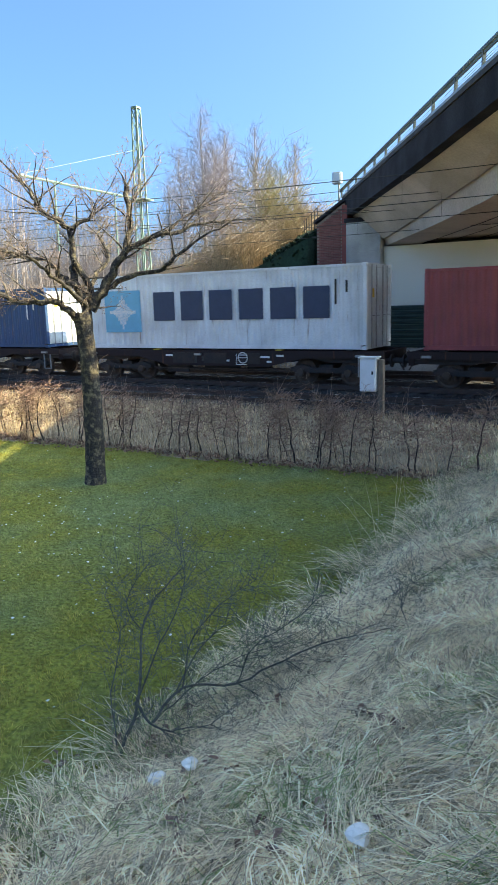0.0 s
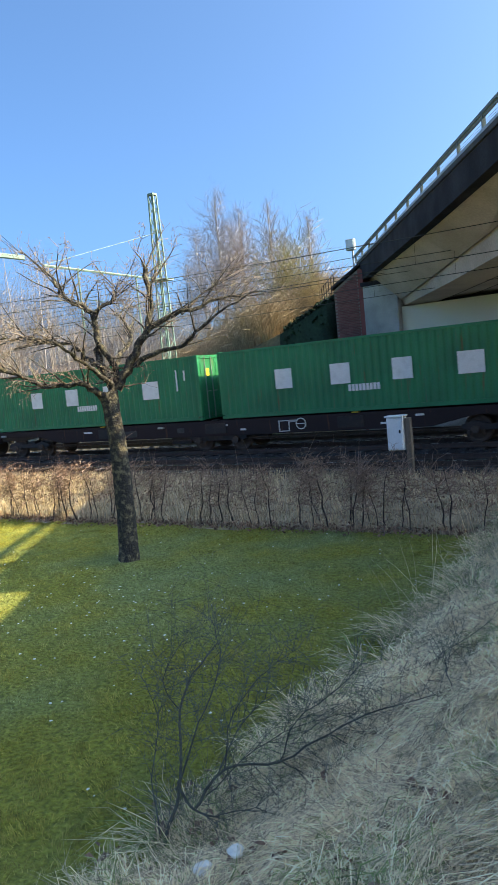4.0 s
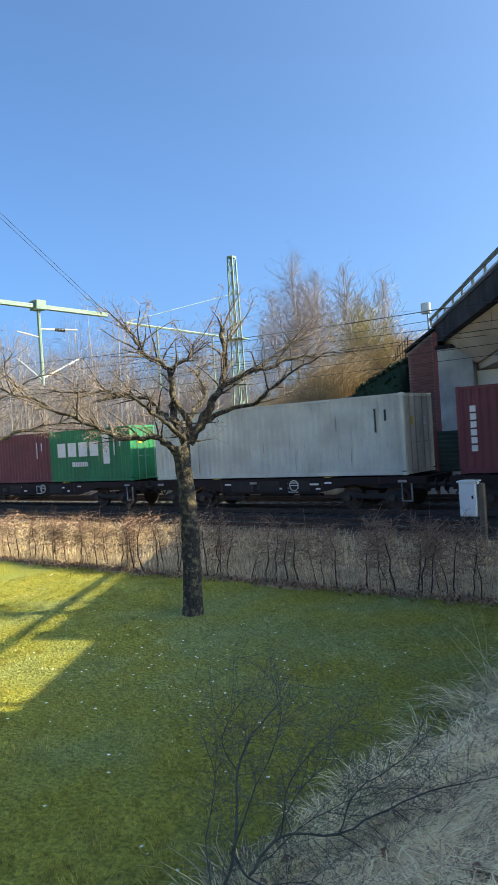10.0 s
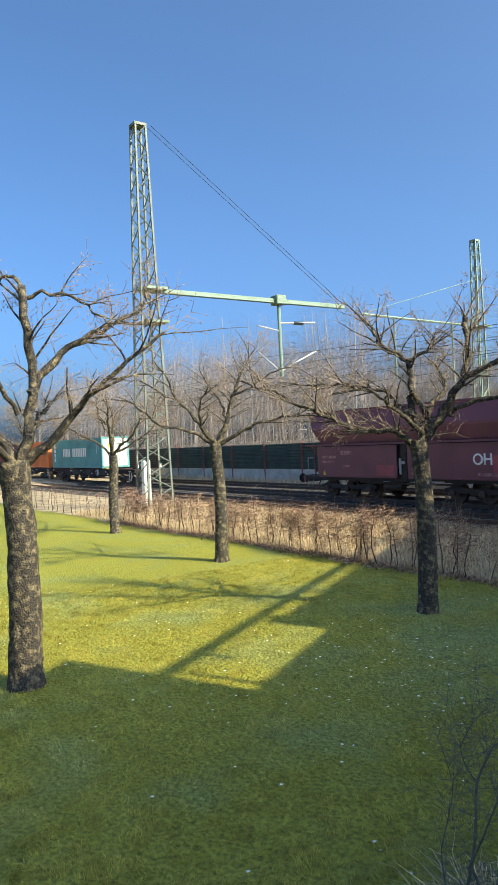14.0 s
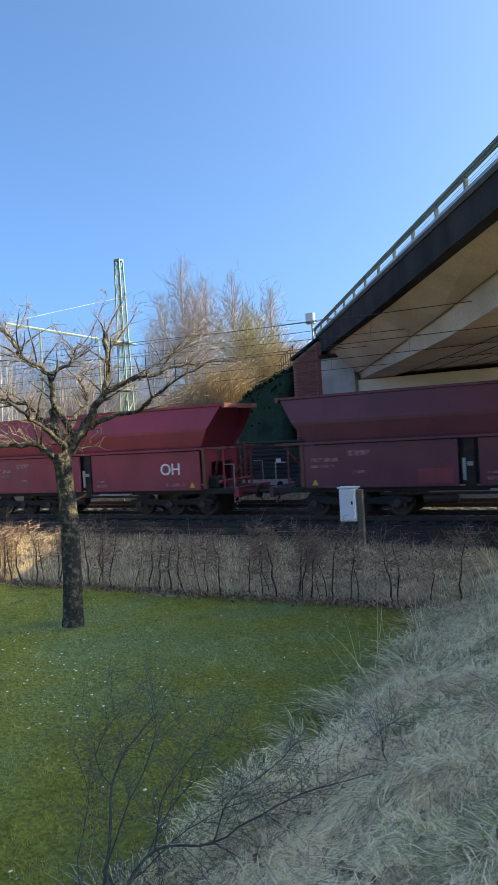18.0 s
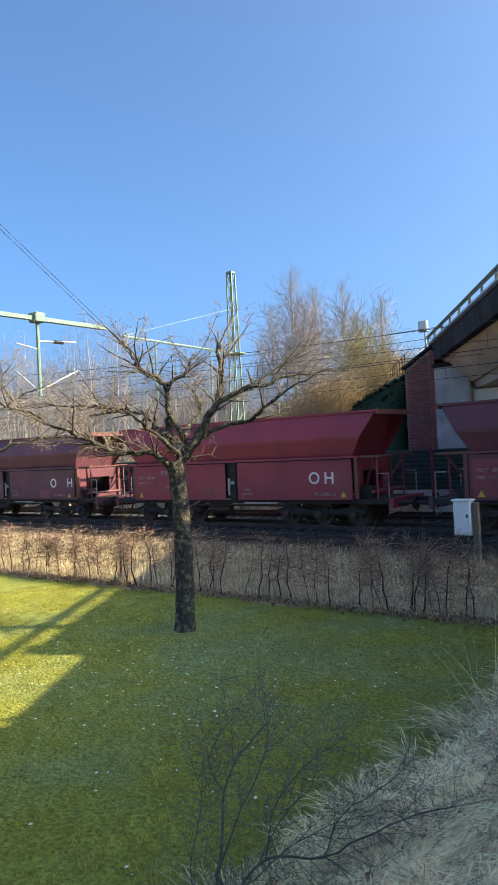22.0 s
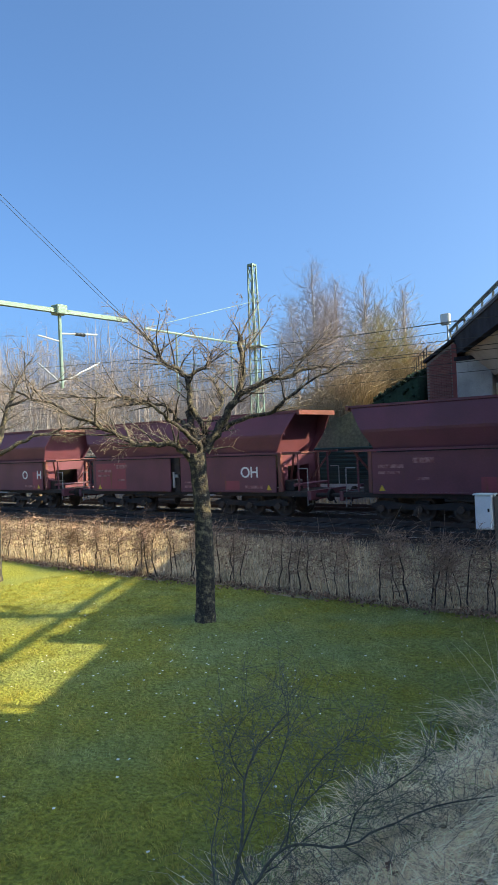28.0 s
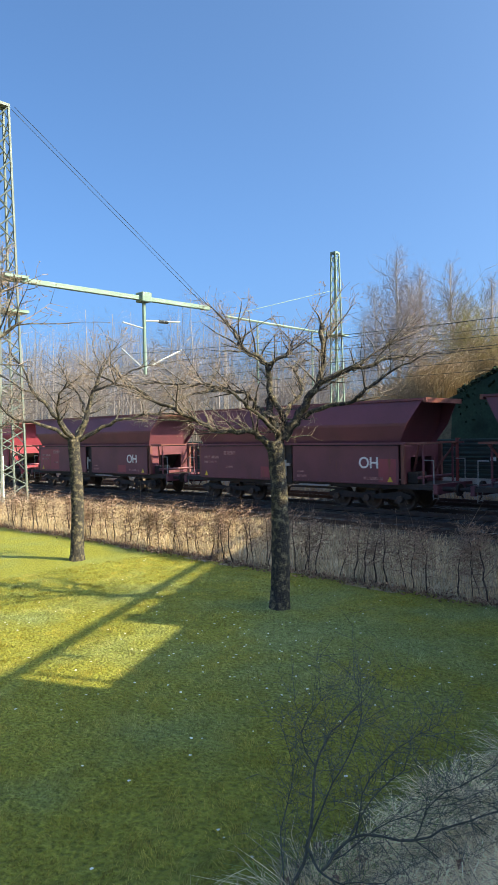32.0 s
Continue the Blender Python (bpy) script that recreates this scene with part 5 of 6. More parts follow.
def build_cabinet():
    c = empty("line_side_cabinet", "white metal cabinet on a timber post", "cabinet")
    y = 16.6
    x = -0.3988 * y
    z1, z0 = 2.8 - 0.0848 * y, 2.8 - 0.1334 * y
    part("body", boxes((x, x + 0.42, y, y + 0.28, z0, z1), bevel=0.02), M["box_white"], c)
    part("door", boxes((x + 0.03, x + 0.39, y - 0.022, y - 0.002, z0 + 0.04, z1 - 0.05), bevel=0.006), M["box_white"], c)
    part("roof", boxes((x - 0.03, x + 0.45, y - 0.05, y + 0.3, z1 + 0.002, z1 + 0.04), bevel=0.01), M["box_white"], c)
    part("lock", boxes((x + 0.32, x + 0.36, y - 0.04, y - 0.024, z0 + 0.42, z0 + 0.5)), M["black"], c)
    part("post", boxes((x + 0.44, x + 0.58, y + 0.05, y + 0.2, -0.6, z1 - 0.03), bevel=0.015), M["timber"], c)
    part("bracket", boxes((x + 0.1, x + 0.5, y + 0.282, y + 0.32, z0 + 0.2, z0 + 0.26)), M["galv"], c)
    m = empty("track_marker", "short white marker stake by the track", "marker")
    part("stake", boxes((-2.15, -2.08, 16.0, 16.05, -0.6, 0.05), bevel=0.01), M["box_white"], m)


build_cabinet()

# ---- the trains ----
TRACK_Y = 24.5
MOVING = []


def lettering(text, size, mat_name="white"):
    """A thin mesh of upright letters in the xz plane, facing -y."""
    cu = bpy.data.curves.new("letters", "FONT")
    cu.body, cu.size, cu.extrude, cu.align_x, cu.align_y = text, size, 0.003, "CENTER", "CENTER"
    cu.offset = 0.012 * size
    tmp = bpy.data.objects.new("letters", cu)
    scene.collection.objects.link(tmp)
    me = bpy.data.meshes.new_from_object(tmp.evaluated_get(bpy.context.evaluated_depsgraph_get()))
    bpy.data.objects.remove(tmp)
    me.transform(Matrix.Rotation(radians(90), 4, "X"))
    me.materials.clear()
    me.materials.append(M[mat_name])
    return me


def make_wheel_mesh():
    bm = bmesh.new()
    prof = [(0.06, 0.07), (0.36, 0.05), (0.40, 0.067), (0.46, 0.065), (0.49, -0.045), (0.49, -0.067), (0.40, -0.065), (0.36, -0.03), (0.06, -0.04)]
    rings = []
    for r, y in prof:
        rings.append([bm.verts.new((math.cos(k * math.tau / 20) * r, -y, math.sin(k * math.tau / 20) * r)) for k in range(20)])
    for a, b in zip(rings, rings[1:]):
        for k in range(20):
            bm.faces.new((a[k], a[(k + 1) % 20], b[(k + 1) % 20], b[k]))
    bm.faces.new(rings[0])
    bm.faces.new(rings[-1][::-1])
    bmesh.ops.recalc_face_normals(bm, faces=list(bm.faces))
    me = bpy.data.meshes.new("wheel")
    bm.to_mesh(me)
    bm.free()
    me.materials.append(M["wheel"])
    return me


WHEEL = make_wheel_mesh()


def bogie_meshes(axles, gap):
    """Frame, axle boxes and axle of a bogie, about its middle, rail top at z 0."""
    half = gap * (axles - 1) / 2
    xs = [-half + gap * i for i in range(axles)]
    outline = [(-half - 0.45, 0.50), (-half - 0.2, 0.44), (half + 0.2, 0.44), (half + 0.45, 0.50), (half + 0.45, 0.62), (half, 0.74), (0.45, 0.62), (-0.45, 0.62), (-half, 0.74), (-half - 0.45, 0.62)]
    frames = bmesh.new()
    for y0 in (-1.12, 0.98):
        b = prism(outline, y0, y0 + 0.14)
        me = bpy.data.meshes.new("x")
        b.to_mesh(me)
        b.free()
        frames.from_mesh(me)
        bpy.data.meshes.remove(me)
    cross = boxes((-0.25, 0.25, -0.97, 0.97, 0.48, 0.72))
    me = bpy.data.meshes.new("x")
    cross.to_mesh(me)
    cross.free()
    frames.from_mesh(me)
    bpy.data.meshes.remove(me)
    fr = bpy.data.meshes.new("frame")
    frames.to_mesh(fr)
    fr.materials.append(M["black"])
    ax = bpy.data.meshes.new("axle_box")
    b = bmesh.new()
    rod(b, (0, -1.24, 0.46), (0, -1.13, 0.46), 0.13, 10)
    for dx in (-0.22, 0.22):
        rod(b, (dx, -1.07, 0.30), (dx, -1.07, 0.44), 0.07, 8)
    b.to_mesh(ax)
    ax.materials.append(M["wheel"])
    return xs, fr, ax


BOGIE2, BOGIE3 = bogie_meshes(2, 1.8), bogie_meshes(3, 1.5)


def add_bogie(parent, x, spec):
    xs, fr, ax = spec
    b = share("bogie", fr, parent, pose(x, 0, 0), "dark dirty bogie")
    for a in xs:
        for y, rz in ((-0.7535, 0), (0.7535, 180)):
            share("wheel", WHEEL, b, pose(a, y, 0.46, 0, 0, rz))
        share("axle_box", ax, b, pose(a, 0, 0))
    return b


def make_mesh(name, bm, mat):
    me = bpy.data.meshes.new(name)
    bm.to_mesh(me)
    bm.free()
    me.materials.append(mat)
    return me


def buffer_mesh():
    b = bmesh.new()
    rod(b, (0, 0, 0), (0.38, 0, 0), 0.09, 10)
    rod(b, (0.38, 0, 0), (0.60, 0, 0), 0.07, 10)
    rod(b, (0.60, 0, 0), (0.64, 0, 0), 0.23, 14)
    return make_mesh("buffer", b, M["black"])


BUFFER = buffer_mesh()
HOOK = make_mesh("coupling", rods([((0, 0, 0), (0.45, 0, -0.05), 0.05), ((0.1, 0, -0.05), (0.3, 0.05, -0.4), 0.03)], 6), M["black"])


def add_ends(parent, half, z=0.9):
    for s, rz in ((1, 0), (-1, 180)):
        for y in (-0.875, 0.875):
            share("buffer", BUFFER, parent, pose(s * half, y, z, 0, 0, rz))
        share("coupling", HOOK, parent, pose(s * half, 0, z, 0, 0, rz))


# -- containers --
def corrugated(length, height, pitch=0.278, deep=0.036):
    """A sheet with upright folds in the xz plane, its outer ridges at y 0."""
    n = max(int(round(length / pitch)), 1)
    p = length / n
    xs = []
    for i in range(n):
        x = i * p
        xs += [(x, 0), (x + p * 0.26, 0), (x + p * 0.5, deep), (x + p * 0.76, deep)]
    xs.append((length, 0))
    v = [(x, y, z) for z in (0, height) for x, y in xs]
    m = len(xs)
    f = [(i, i + 1, m + i + 1, m + i) for i in range(m - 1)]
    return v, f


SHEETS = {}


def sheet_mesh(kind, length, height, paint):
    key = (kind, length, height, paint)
    if key not in SHEETS:
        v, f = corrugated(length, height)
        if kind == "roof":
            v, f = [(0, 0, 0), (length, 0, 0), (length, 2.36, 0), (0, 2.36, 0)], [(0, 1, 2, 3)]
        me = bpy.data.meshes.new(kind)
        me.from_pydata(v, [], f)
        me.materials.append(PAINT[paint])
        SHEETS[key] = me
    return SHEETS[key]


def bars(specs):
    """Thin plates on a side wall: each x0, x1, z0, z1."""
    return boxes(*[(a, b, -0.006, -0.001, c, d) for a, b, c, d in specs])


def letter_bars(x0, x1, z0, z1, n, fill=0.72):
    w = (x1 - x0) / n
    return [(x0 + i * w, x0 + i * w + w * fill * 0.9, z0, z1) for i in range(n)]


def upright_bars(x, w, z_top, n, h):
    return [(x, x + w, z_top - (i + 1) * h, z_top - (i + 1) * h + h * 0.78) for i in range(n)]


def make_container(length, height, paint, label, marks=(), door_paint=None):
    """A container: origin at its lower near corner, x along it, doors at the far end of x."""
    c = empty("shipping_container", label + " on a flat wagon", "container", "containers on the train")
    p = PAINT[paint]
    W = 2.44
    post = make_mesh("corner_post", boxes((0, 0.12, 0, 0.14, 0.16, height - 0.12)), p)
    for x in (0, length - 0.12):
        for y in (0, W - 0.14):
            share("corner_post", post, c, pose(x, y, 0))
    for y in (0.0, W - 0.08):
        part("top_rail", boxes((0.17, length - 0.17, y, y + 0.08, height - 0.10, height - 0.015)), p, c)
        part("bottom_rail", boxes((0.17, length - 0.17, y, y + 0.08, 0.02, 0.16)), p, c)
    part("end_rail", boxes((0.0, 0.1, 0.17, W - 0.17, height - 0.12, height - 0.015), (0.0, 0.1, 0.17, W - 0.17, 0.02, 0.17)), p, c)
    part("door_header", boxes((length - 0.1, length, 0.17, W - 0.17, height - 0.14, height - 0.015)), p, c)
    part("door_sill", boxes((length - 0.1, length, 0.17, W - 0.17, 0.02, 0.15)), p, c)
    casting = make_mesh("corner_casting", boxes((0, 0.17, 0, 0.162, 0, 0.118), bevel=0.012), p)
    for x in (0, length - 0.17):
        for y in (-0.004, W - 0.158):
            for z in (0, height - 0.118):
                share("corner_casting", casting, c, pose(x, y, z))
    side = sheet_mesh("side_panel", length - 0.24, height - 0.26, paint)
    share("side_panel", side, c, pose(0.12, 0.018, 0.16))
    share("side_panel", side, c, pose(length - 0.12, W - 0.018, 0.16, 0, 0, 180))
    end = sheet_mesh("end_panel", W - 0.28, height - 0.28, paint)
    share("end_panel", end, c, pose(0.02, W - 0.14, 0.16, 0, 0, -90))
    share("roof", sheet_mesh("roof", length - 0.2, 0, paint), c, pose(0.1, 0.04, height - 0.03))
    for y0, y1 in ((0.15, W / 2 - 0.008), (W / 2 + 0.008, W - 0.15)):
        dp = PAINT[door_paint or paint]
        d = part("door", boxes((length - 0.075, length - 0.035, y0, y1, 0.16, height - 0.15), *[(length - 0.034, length - 0.015, y0 + 0.05, y1 - 0.05, 0.22 + i * (height - 0.4) / 4, 0.22 + (i + 0.72) * (height - 0.4) / 4) for i in range(4)]), dp, c)
        for k in (0.3, 0.72):
            y = y0 + (y1 - y0) * k
            bar = bmesh.new()
            rod(bar, (length + 0.012, y, 0.06), (length + 0.012, y, height - 0.06), 0.019, 6)
            part("lock_bar", bar, M["galv"], d)
            part("handle", boxes((length + 0.014, length + 0.034, y - 0.02, y + 0.26, 1.12, 1.15)), M["galv"], d)
        part("placard", boxes((length - 0.013, length - 0.009, y0 + 0.42, y0 + 0.62, 1.75, 2.05)), M["white" if y0 > 1 else "yellow"], d)
    for name, mat, specs in marks:
        solid = name.startswith("emblem") or name == "arc"
        for k in [specs] if solid else [[s] for s in specs]:
            part(name if solid else {"label_plate": "label_plate", "repair_patch": "repair_patch"}.get(name, "name_bar"), bars(k), M[mat], c)
    tag = [(length - 1.15, length - 1.08, height - 1.35, height - 0.5), (length - 0.75, length - 0.67, height - 0.95, height - 0.55)]
    for k in tag:
        part("number_mark", bars([k]), M["dark_print" if paint in ("white", "grey", "beige", "orange") else "white"], c)
    return c


def disc_specs(cx, cz, r, n=10):
    """A round emblem from upright slices."""
    out = []
    for i in range(n):
        a, b = cx - r + 2 * r * i / n, cx - r + 2 * r * (i + 1) / n
        h = math.sqrt(max(r * r - ((a + b) / 2 - cx) ** 2, 0))
        out.append((a, b, cz - h, cz + h))
    return out


def star_specs(cx, cz, r):
    out = []
    for i in range(-6, 7):
        x = cx + r * i / 6.5
        h = r * (1 - abs(i) / 7) ** 2.2
        out.append((x - r / 14, x + r / 14, cz - h, cz + h))
    out.append((cx - r, cx + r, cz - r * 0.09, cz + r * 0.09))
    return out


UPRIGHT_NAME = ("name", "white", upright_bars(0.45, 0.2, 2.3, 6, 0.26))
UPRIGHT_WORD = ("name", "white", upright_bars(0.55, 0.3, 2.35, 3, 0.36))


def star_emblem(h, second=False):
    z = h * 0.5
    if second:
        m = [("emblem", "pale_blue", [(0.55, 1.85, z - 0.75, z + 0.75)]), ("emblem_star", "white", star_specs(1.2, z, 0.55))]
        return m + [("name", "navy", letter_bars(2.6, 7.2, z + 0.05, z + 0.75, 6)), ("second_name", "navy", letter_bars(2.65, 7.3, z - 0.68, z - 0.12, 7))]
    m = [("emblem", "pale_blue", [(0.8, 2.65, z - 0.8, z + 0.85)]), ("emblem_star", "white", star_specs(1.72, z, 0.68))]
    return m + [("name", "navy", letter_bars(3.3, 11.15, z - 0.36, z + 0.74, 6, 0.86))]


SPACED_NAME = [("name", "white", [(2.5, 3.2, 1.0, 1.72), (4.75, 5.5, 1.0, 1.72), (7.05, 7.75, 1.0, 1.72), (9.25, 10.1, 1.0, 1.72)]), ("web_name", "white", letter_bars(5.4, 6.6, 0.72, 0.95, 9, 0.85))]
# start along the train, length, height, paint, label, marks
LOAD = [
    # white doors put the sun on this navy end into the paint
    (-36.0, 12.19, 2.59, "navy", "dark navy blue ribbed container", (("name", "white", letter_bars(3, 8, 1.1, 1.7, 5)),), "white"),
    (-21.2, 12.19, 2.90, "white", "weathered white container with pale blue emblem", star_emblem(2.9), None),
    (-7.05, 6.06, 2.59, "red", "short brick-red container", (("label_plate", "white", [(3.6, 3.75, 2.1, 2.25)]),), None),
    (4.95, 6.06, 2.59, "red", "short brick-red container with upright white marks", (UPRIGHT_NAME,), None),
    (12.95, 12.19, 2.90, "red", "long maroon-red container with a white notice", (("label_plate", "white", [(0.9, 1.9, 2.1, 2.45)]),), None),
    # doors painted white for the sunlit end
    (25.25, 6.06, 2.59, "blue", "short slate-blue container", (("name", "white", letter_bars(0.5, 2.2, 1.75, 1.9, 9)),), "white"),
    (44.3, 6.06, 2.59, "bright_green", "short bright green container with white lettering bars", (("name", "white", letter_bars(0.8, 4.9, 1.45, 1.85, 9, 0.8)),), None),
    (51.8, 12.19, 2.90, "navy", "long dark blue container with white lettering bars", (("name", "white", letter_bars(3.95, 6.5, 0.98, 1.62, 3, 0.84) + letter_bars(7.0, 9.9, 0.98, 1.62, 3, 0.84)), ("arc", "white", [(4.95 + 0.16 * i, 5.12 + 0.16 * i, 1.78 + 0.11 * i - 0.006 * i * i, 1.90 + 0.11 * i - 0.006 * i * i) for i in range(10)] + [(6.9 + 0.16 * i, 7.07 + 0.16 * i, 0.48 + 0.004 * i * i, 0.60 + 0.004 * i * i) for i in range(10)])), None),
    (64.15, 6.06, 2.59, "blue", "short blue container with a pale label", (("label_plate", "yellow", [(0.5, 1.3, 2.25, 2.4)]),), None),
    (71.6, 12.19, 2.59, "red", "long red container with column of white marks", (("name", "white", letter_bars(0.45, 1.4, 1.85, 2.2, 3, 0.8)), ("label_plate", "white", [(11.1, 11.3, 0.55, 0.75), (11.45, 11.65, 0.55, 0.75)])), None),
    (91.95, 12.19, 2.59, "teal", "long faded teal container with white lettering bars", (("side_name", "white", upright_bars(0.85, 0.42, 2.15, 6, 0.29)), ("name", "white", letter_bars(2.4, 5.0, 1.05, 1.75, 5, 0.8) + letter_bars(5.6, 9.6, 1.05, 1.75, 8, 0.8)),), None),
    (105.6, 12.19, 2.59, "green", "long green container with white lettering bars", SPACED_NAME, None),
    (118.75, 12.19, 2.59, "green", "long green container with white lettering bars", SPACED_NAME, None),
    (132.5, 12.19, 2.90, "royal", "long bright blue container with round flag emblem", (("name", "white", [(3.6, 4.8, 0.75, 0.95), (3.7, 3.9, 0.95, 1.9), (4.0, 4.7, 1.9, 2.1), (5.1, 5.55, 1.15, 1.6), (5.8, 6.0, 0.65, 2.15), (6.3, 6.9, 1.2, 1.6), (7.0, 7.45, 1.2, 1.6), (7.55, 7.85, 1.2, 1.62), (7.95, 8.1, 1.2, 1.65), (8.2, 8.7, 1.2, 1.6), (8.85, 9.5, 1.15, 1.7)]), ("emblem_ring", "white", [(a, b, d - 0.05, d) for a, b, c, d in disc_specs(1.8, 1.45, 0.8, 18)] + [(a, b, c, c + 0.05) for a, b, c, d in disc_specs(1.8, 1.45, 0.8, 18)]), ("emblem", "red_print", [(1.45, 2.1, 1.5, 1.85)]), ("emblem_white", "white", [(1.45, 2.0, 1.35, 1.48), (1.38, 1.43, 0.95, 1.9)])), None),
    (145.0, 6.06, 2.59, "beige", "short beige container with dark upright marks", (("name", "dark_print", upright_bars(0.75, 0.22, 2.2, 6, 0.27) + upright_bars(1.25, 0.22, 2.2, 6, 0.27)),), None),
    (153.2, 12.19, 2.59, "maroon", "long maroon container", (), None),
    (165.5, 6.06, 2.59, "red", "short brick-red container", (), None),
    (172.6, 12.19, 2.59, "grey", "long grey-white container", (), None),
    (186.3, 12.19, 2.90, "white", "long weathered white container with rusty doors", star_emblem(2.9), "beige"),
    (213.1, 12.19, 2.59, "red", "long red container with sunlit doors", (("label_plate", "white", [(10.6, 10.85, 1.95, 2.15)]), ("label_plate", "yellow", [(11.2, 11.4, 1.9, 2.2)])), None),
    (239.4, 12.19, 2.59, "grey", "long grey-white container", (("name", "red_print", letter_bars(1.0, 2.4, 1.85, 2.05, 4, 0.85)),), None),
    (253.45, 6.06, 2.59, "white", "short white container with red lettering bars", (("emblem", "red_print", [(0.6, 1.2, 1.1, 1.7)]), ("emblem_blue", "royal", [(0.75, 1.05, 1.15, 1.62)]), ("name", "red_print", letter_bars(1.5, 3.4, 1.15, 1.65, 4, 0.85) + letter_bars(3.75, 5.3, 1.15, 1.65, 4, 0.85))), None),
    (259.7, 6.06, 2.59, "red", "short brick-red container", (("label_plate", "white", [(0.4, 0.9, 2.2, 2.35)]),), None),
    (265.8, 6.06, 2.59, "red", "short brick-red container with upright white marks", (UPRIGHT_NAME,), None),
    (273.1, 12.19, 2.59, "maroon", "long maroon container with a paler repaired patch", (("repair_patch", "faded_print", [(9.4, 10.6, 0.3, 1.2)]),), None),
    (285.45, 6.06, 2.59, "orange", "short bright orange container with blue emblem", (("emblem", "royal", [(0.5, 1.35, 1.15, 1.35), (0.6, 1.35, 1.4, 1.6), (0.5, 1.35, 1.65, 1.85)]), ("name", "dark_print", letter_bars(1.85, 3.7, 1.25, 1.75, 5, 0.8) + letter_bars(3.85, 5.6, 1.25, 1.75, 5, 0.8))), None),
    (293.25, 12.19, 2.59, "maroon", "long maroon container with upright white marks", (UPRIGHT_WORD,), None),
    (305.35, 6.06, 2.59, "green", "short green container with white lettering bars", (("name", "white", letter_bars(0.7, 4.0, 1.25, 1.95, 4, 0.85)), ("label_plate", "white", [(4.15, 4.6, 0.85, 2.25)]), ("web_name", "white", letter_bars(1.8, 3.0, 0.75, 0.98, 9, 0.85))), None),
    (313.05, 12.19, 2.90, "grey", "long grey-white container with rust stains", (), None),
    (327.15, 12.19, 2.90, "maroon", "long maroon container with upright white marks", (UPRIGHT_NAME, ("label_plate", "yellow", [(11.45, 11.7, 1.0, 1.2)])), None),
    # red door paint is the maroon lightened for sun on the end
    (341.0, 12.19, 2.59, "maroon", "long maroon container with doors painted red for sunlight", (UPRIGHT_WORD, ("label_plate", "yellow", [(9.9, 10.4, 1.5, 1.75)])), "red"),
    (361.2, 12.19, 2.59, "white", "long white container with dark lettering bars", star_emblem(2.59, True), None),
    (380.8, 6.06, 2.59, "maroon", "short maroon container with upright white marks", (UPRIGHT_WORD,), None),
    (386.95, 6.06, 2.59, "maroon", "short maroon container with upright white marks", (UPRIGHT_WORD, ("label_plate", "white", [(3.1, 3.35, 0.9, 1.2), (3.4, 3.65, 0.75, 1.05)])), None),
    (393.1, 6.06, 2.59, "orange", "short orange container with blue emblem", (("emblem", "royal", [(0.5, 1.35, 1.15, 1.85)]), ("name", "dark_print", letter_bars(1.85, 5.6, 1.25, 1.75, 11, 0.8))), None),
    # white door paint holds the sunlight on the teal end
    (400.4, 12.19, 2.59, "teal", "long faded teal container with white lettering bars", (("name", "white", letter_bars(3.0, 4.9, 1.0, 1.75, 5, 0.8) + letter_bars(5.4, 8.8, 1.0, 1.75, 8, 0.8)), ("side_name", "white", upright_bars(0.6, 0.35, 2.25, 4, 0.42)),), "white"),
]
# start and end of each flat wagon's frame along the train, its paint
FLATS = [(-36.6, -23.2, "wagon_brown"), (-21.8, -8.4, "wagon_brown"), (-7.6, 11.7, "wagon_brown"), (12.3, 31.6, "wagon_brown"), (32.2, 50.7, "wagon_brown"), (51.3, 70.8, "wagon_brown"), (71.2, 90.5, "wagon_brown"), (91.3, 104.5, "wagon_brown"), (105.2, 131.5, "wagon_brown"), (132.1, 151.6, "wagon_brown"), (152.5, 171.9, "wagon_brown"), (172.2, 185.3, "wagon_brown"), (185.8, 211.9, "wagon_red"), (212.6, 238.2, "wagon_blue"), (238.9, 252.1, "wagon_brown"), (252.8, 272.1, "wagon_brown"), (272.6, 291.9, "wagon_brown"), (292.6, 311.9, "wagon_brown"), (312.6, 325.9, "wagon_brown"), (326.8, 340.1, "wagon_brown"), (340.5, 359.8, "wagon_brown"), (360.6, 379.8, "wagon_brown"), (380.2, 399.7, "wagon_brown"), (400.0, 418.7, "wagon_brown")]


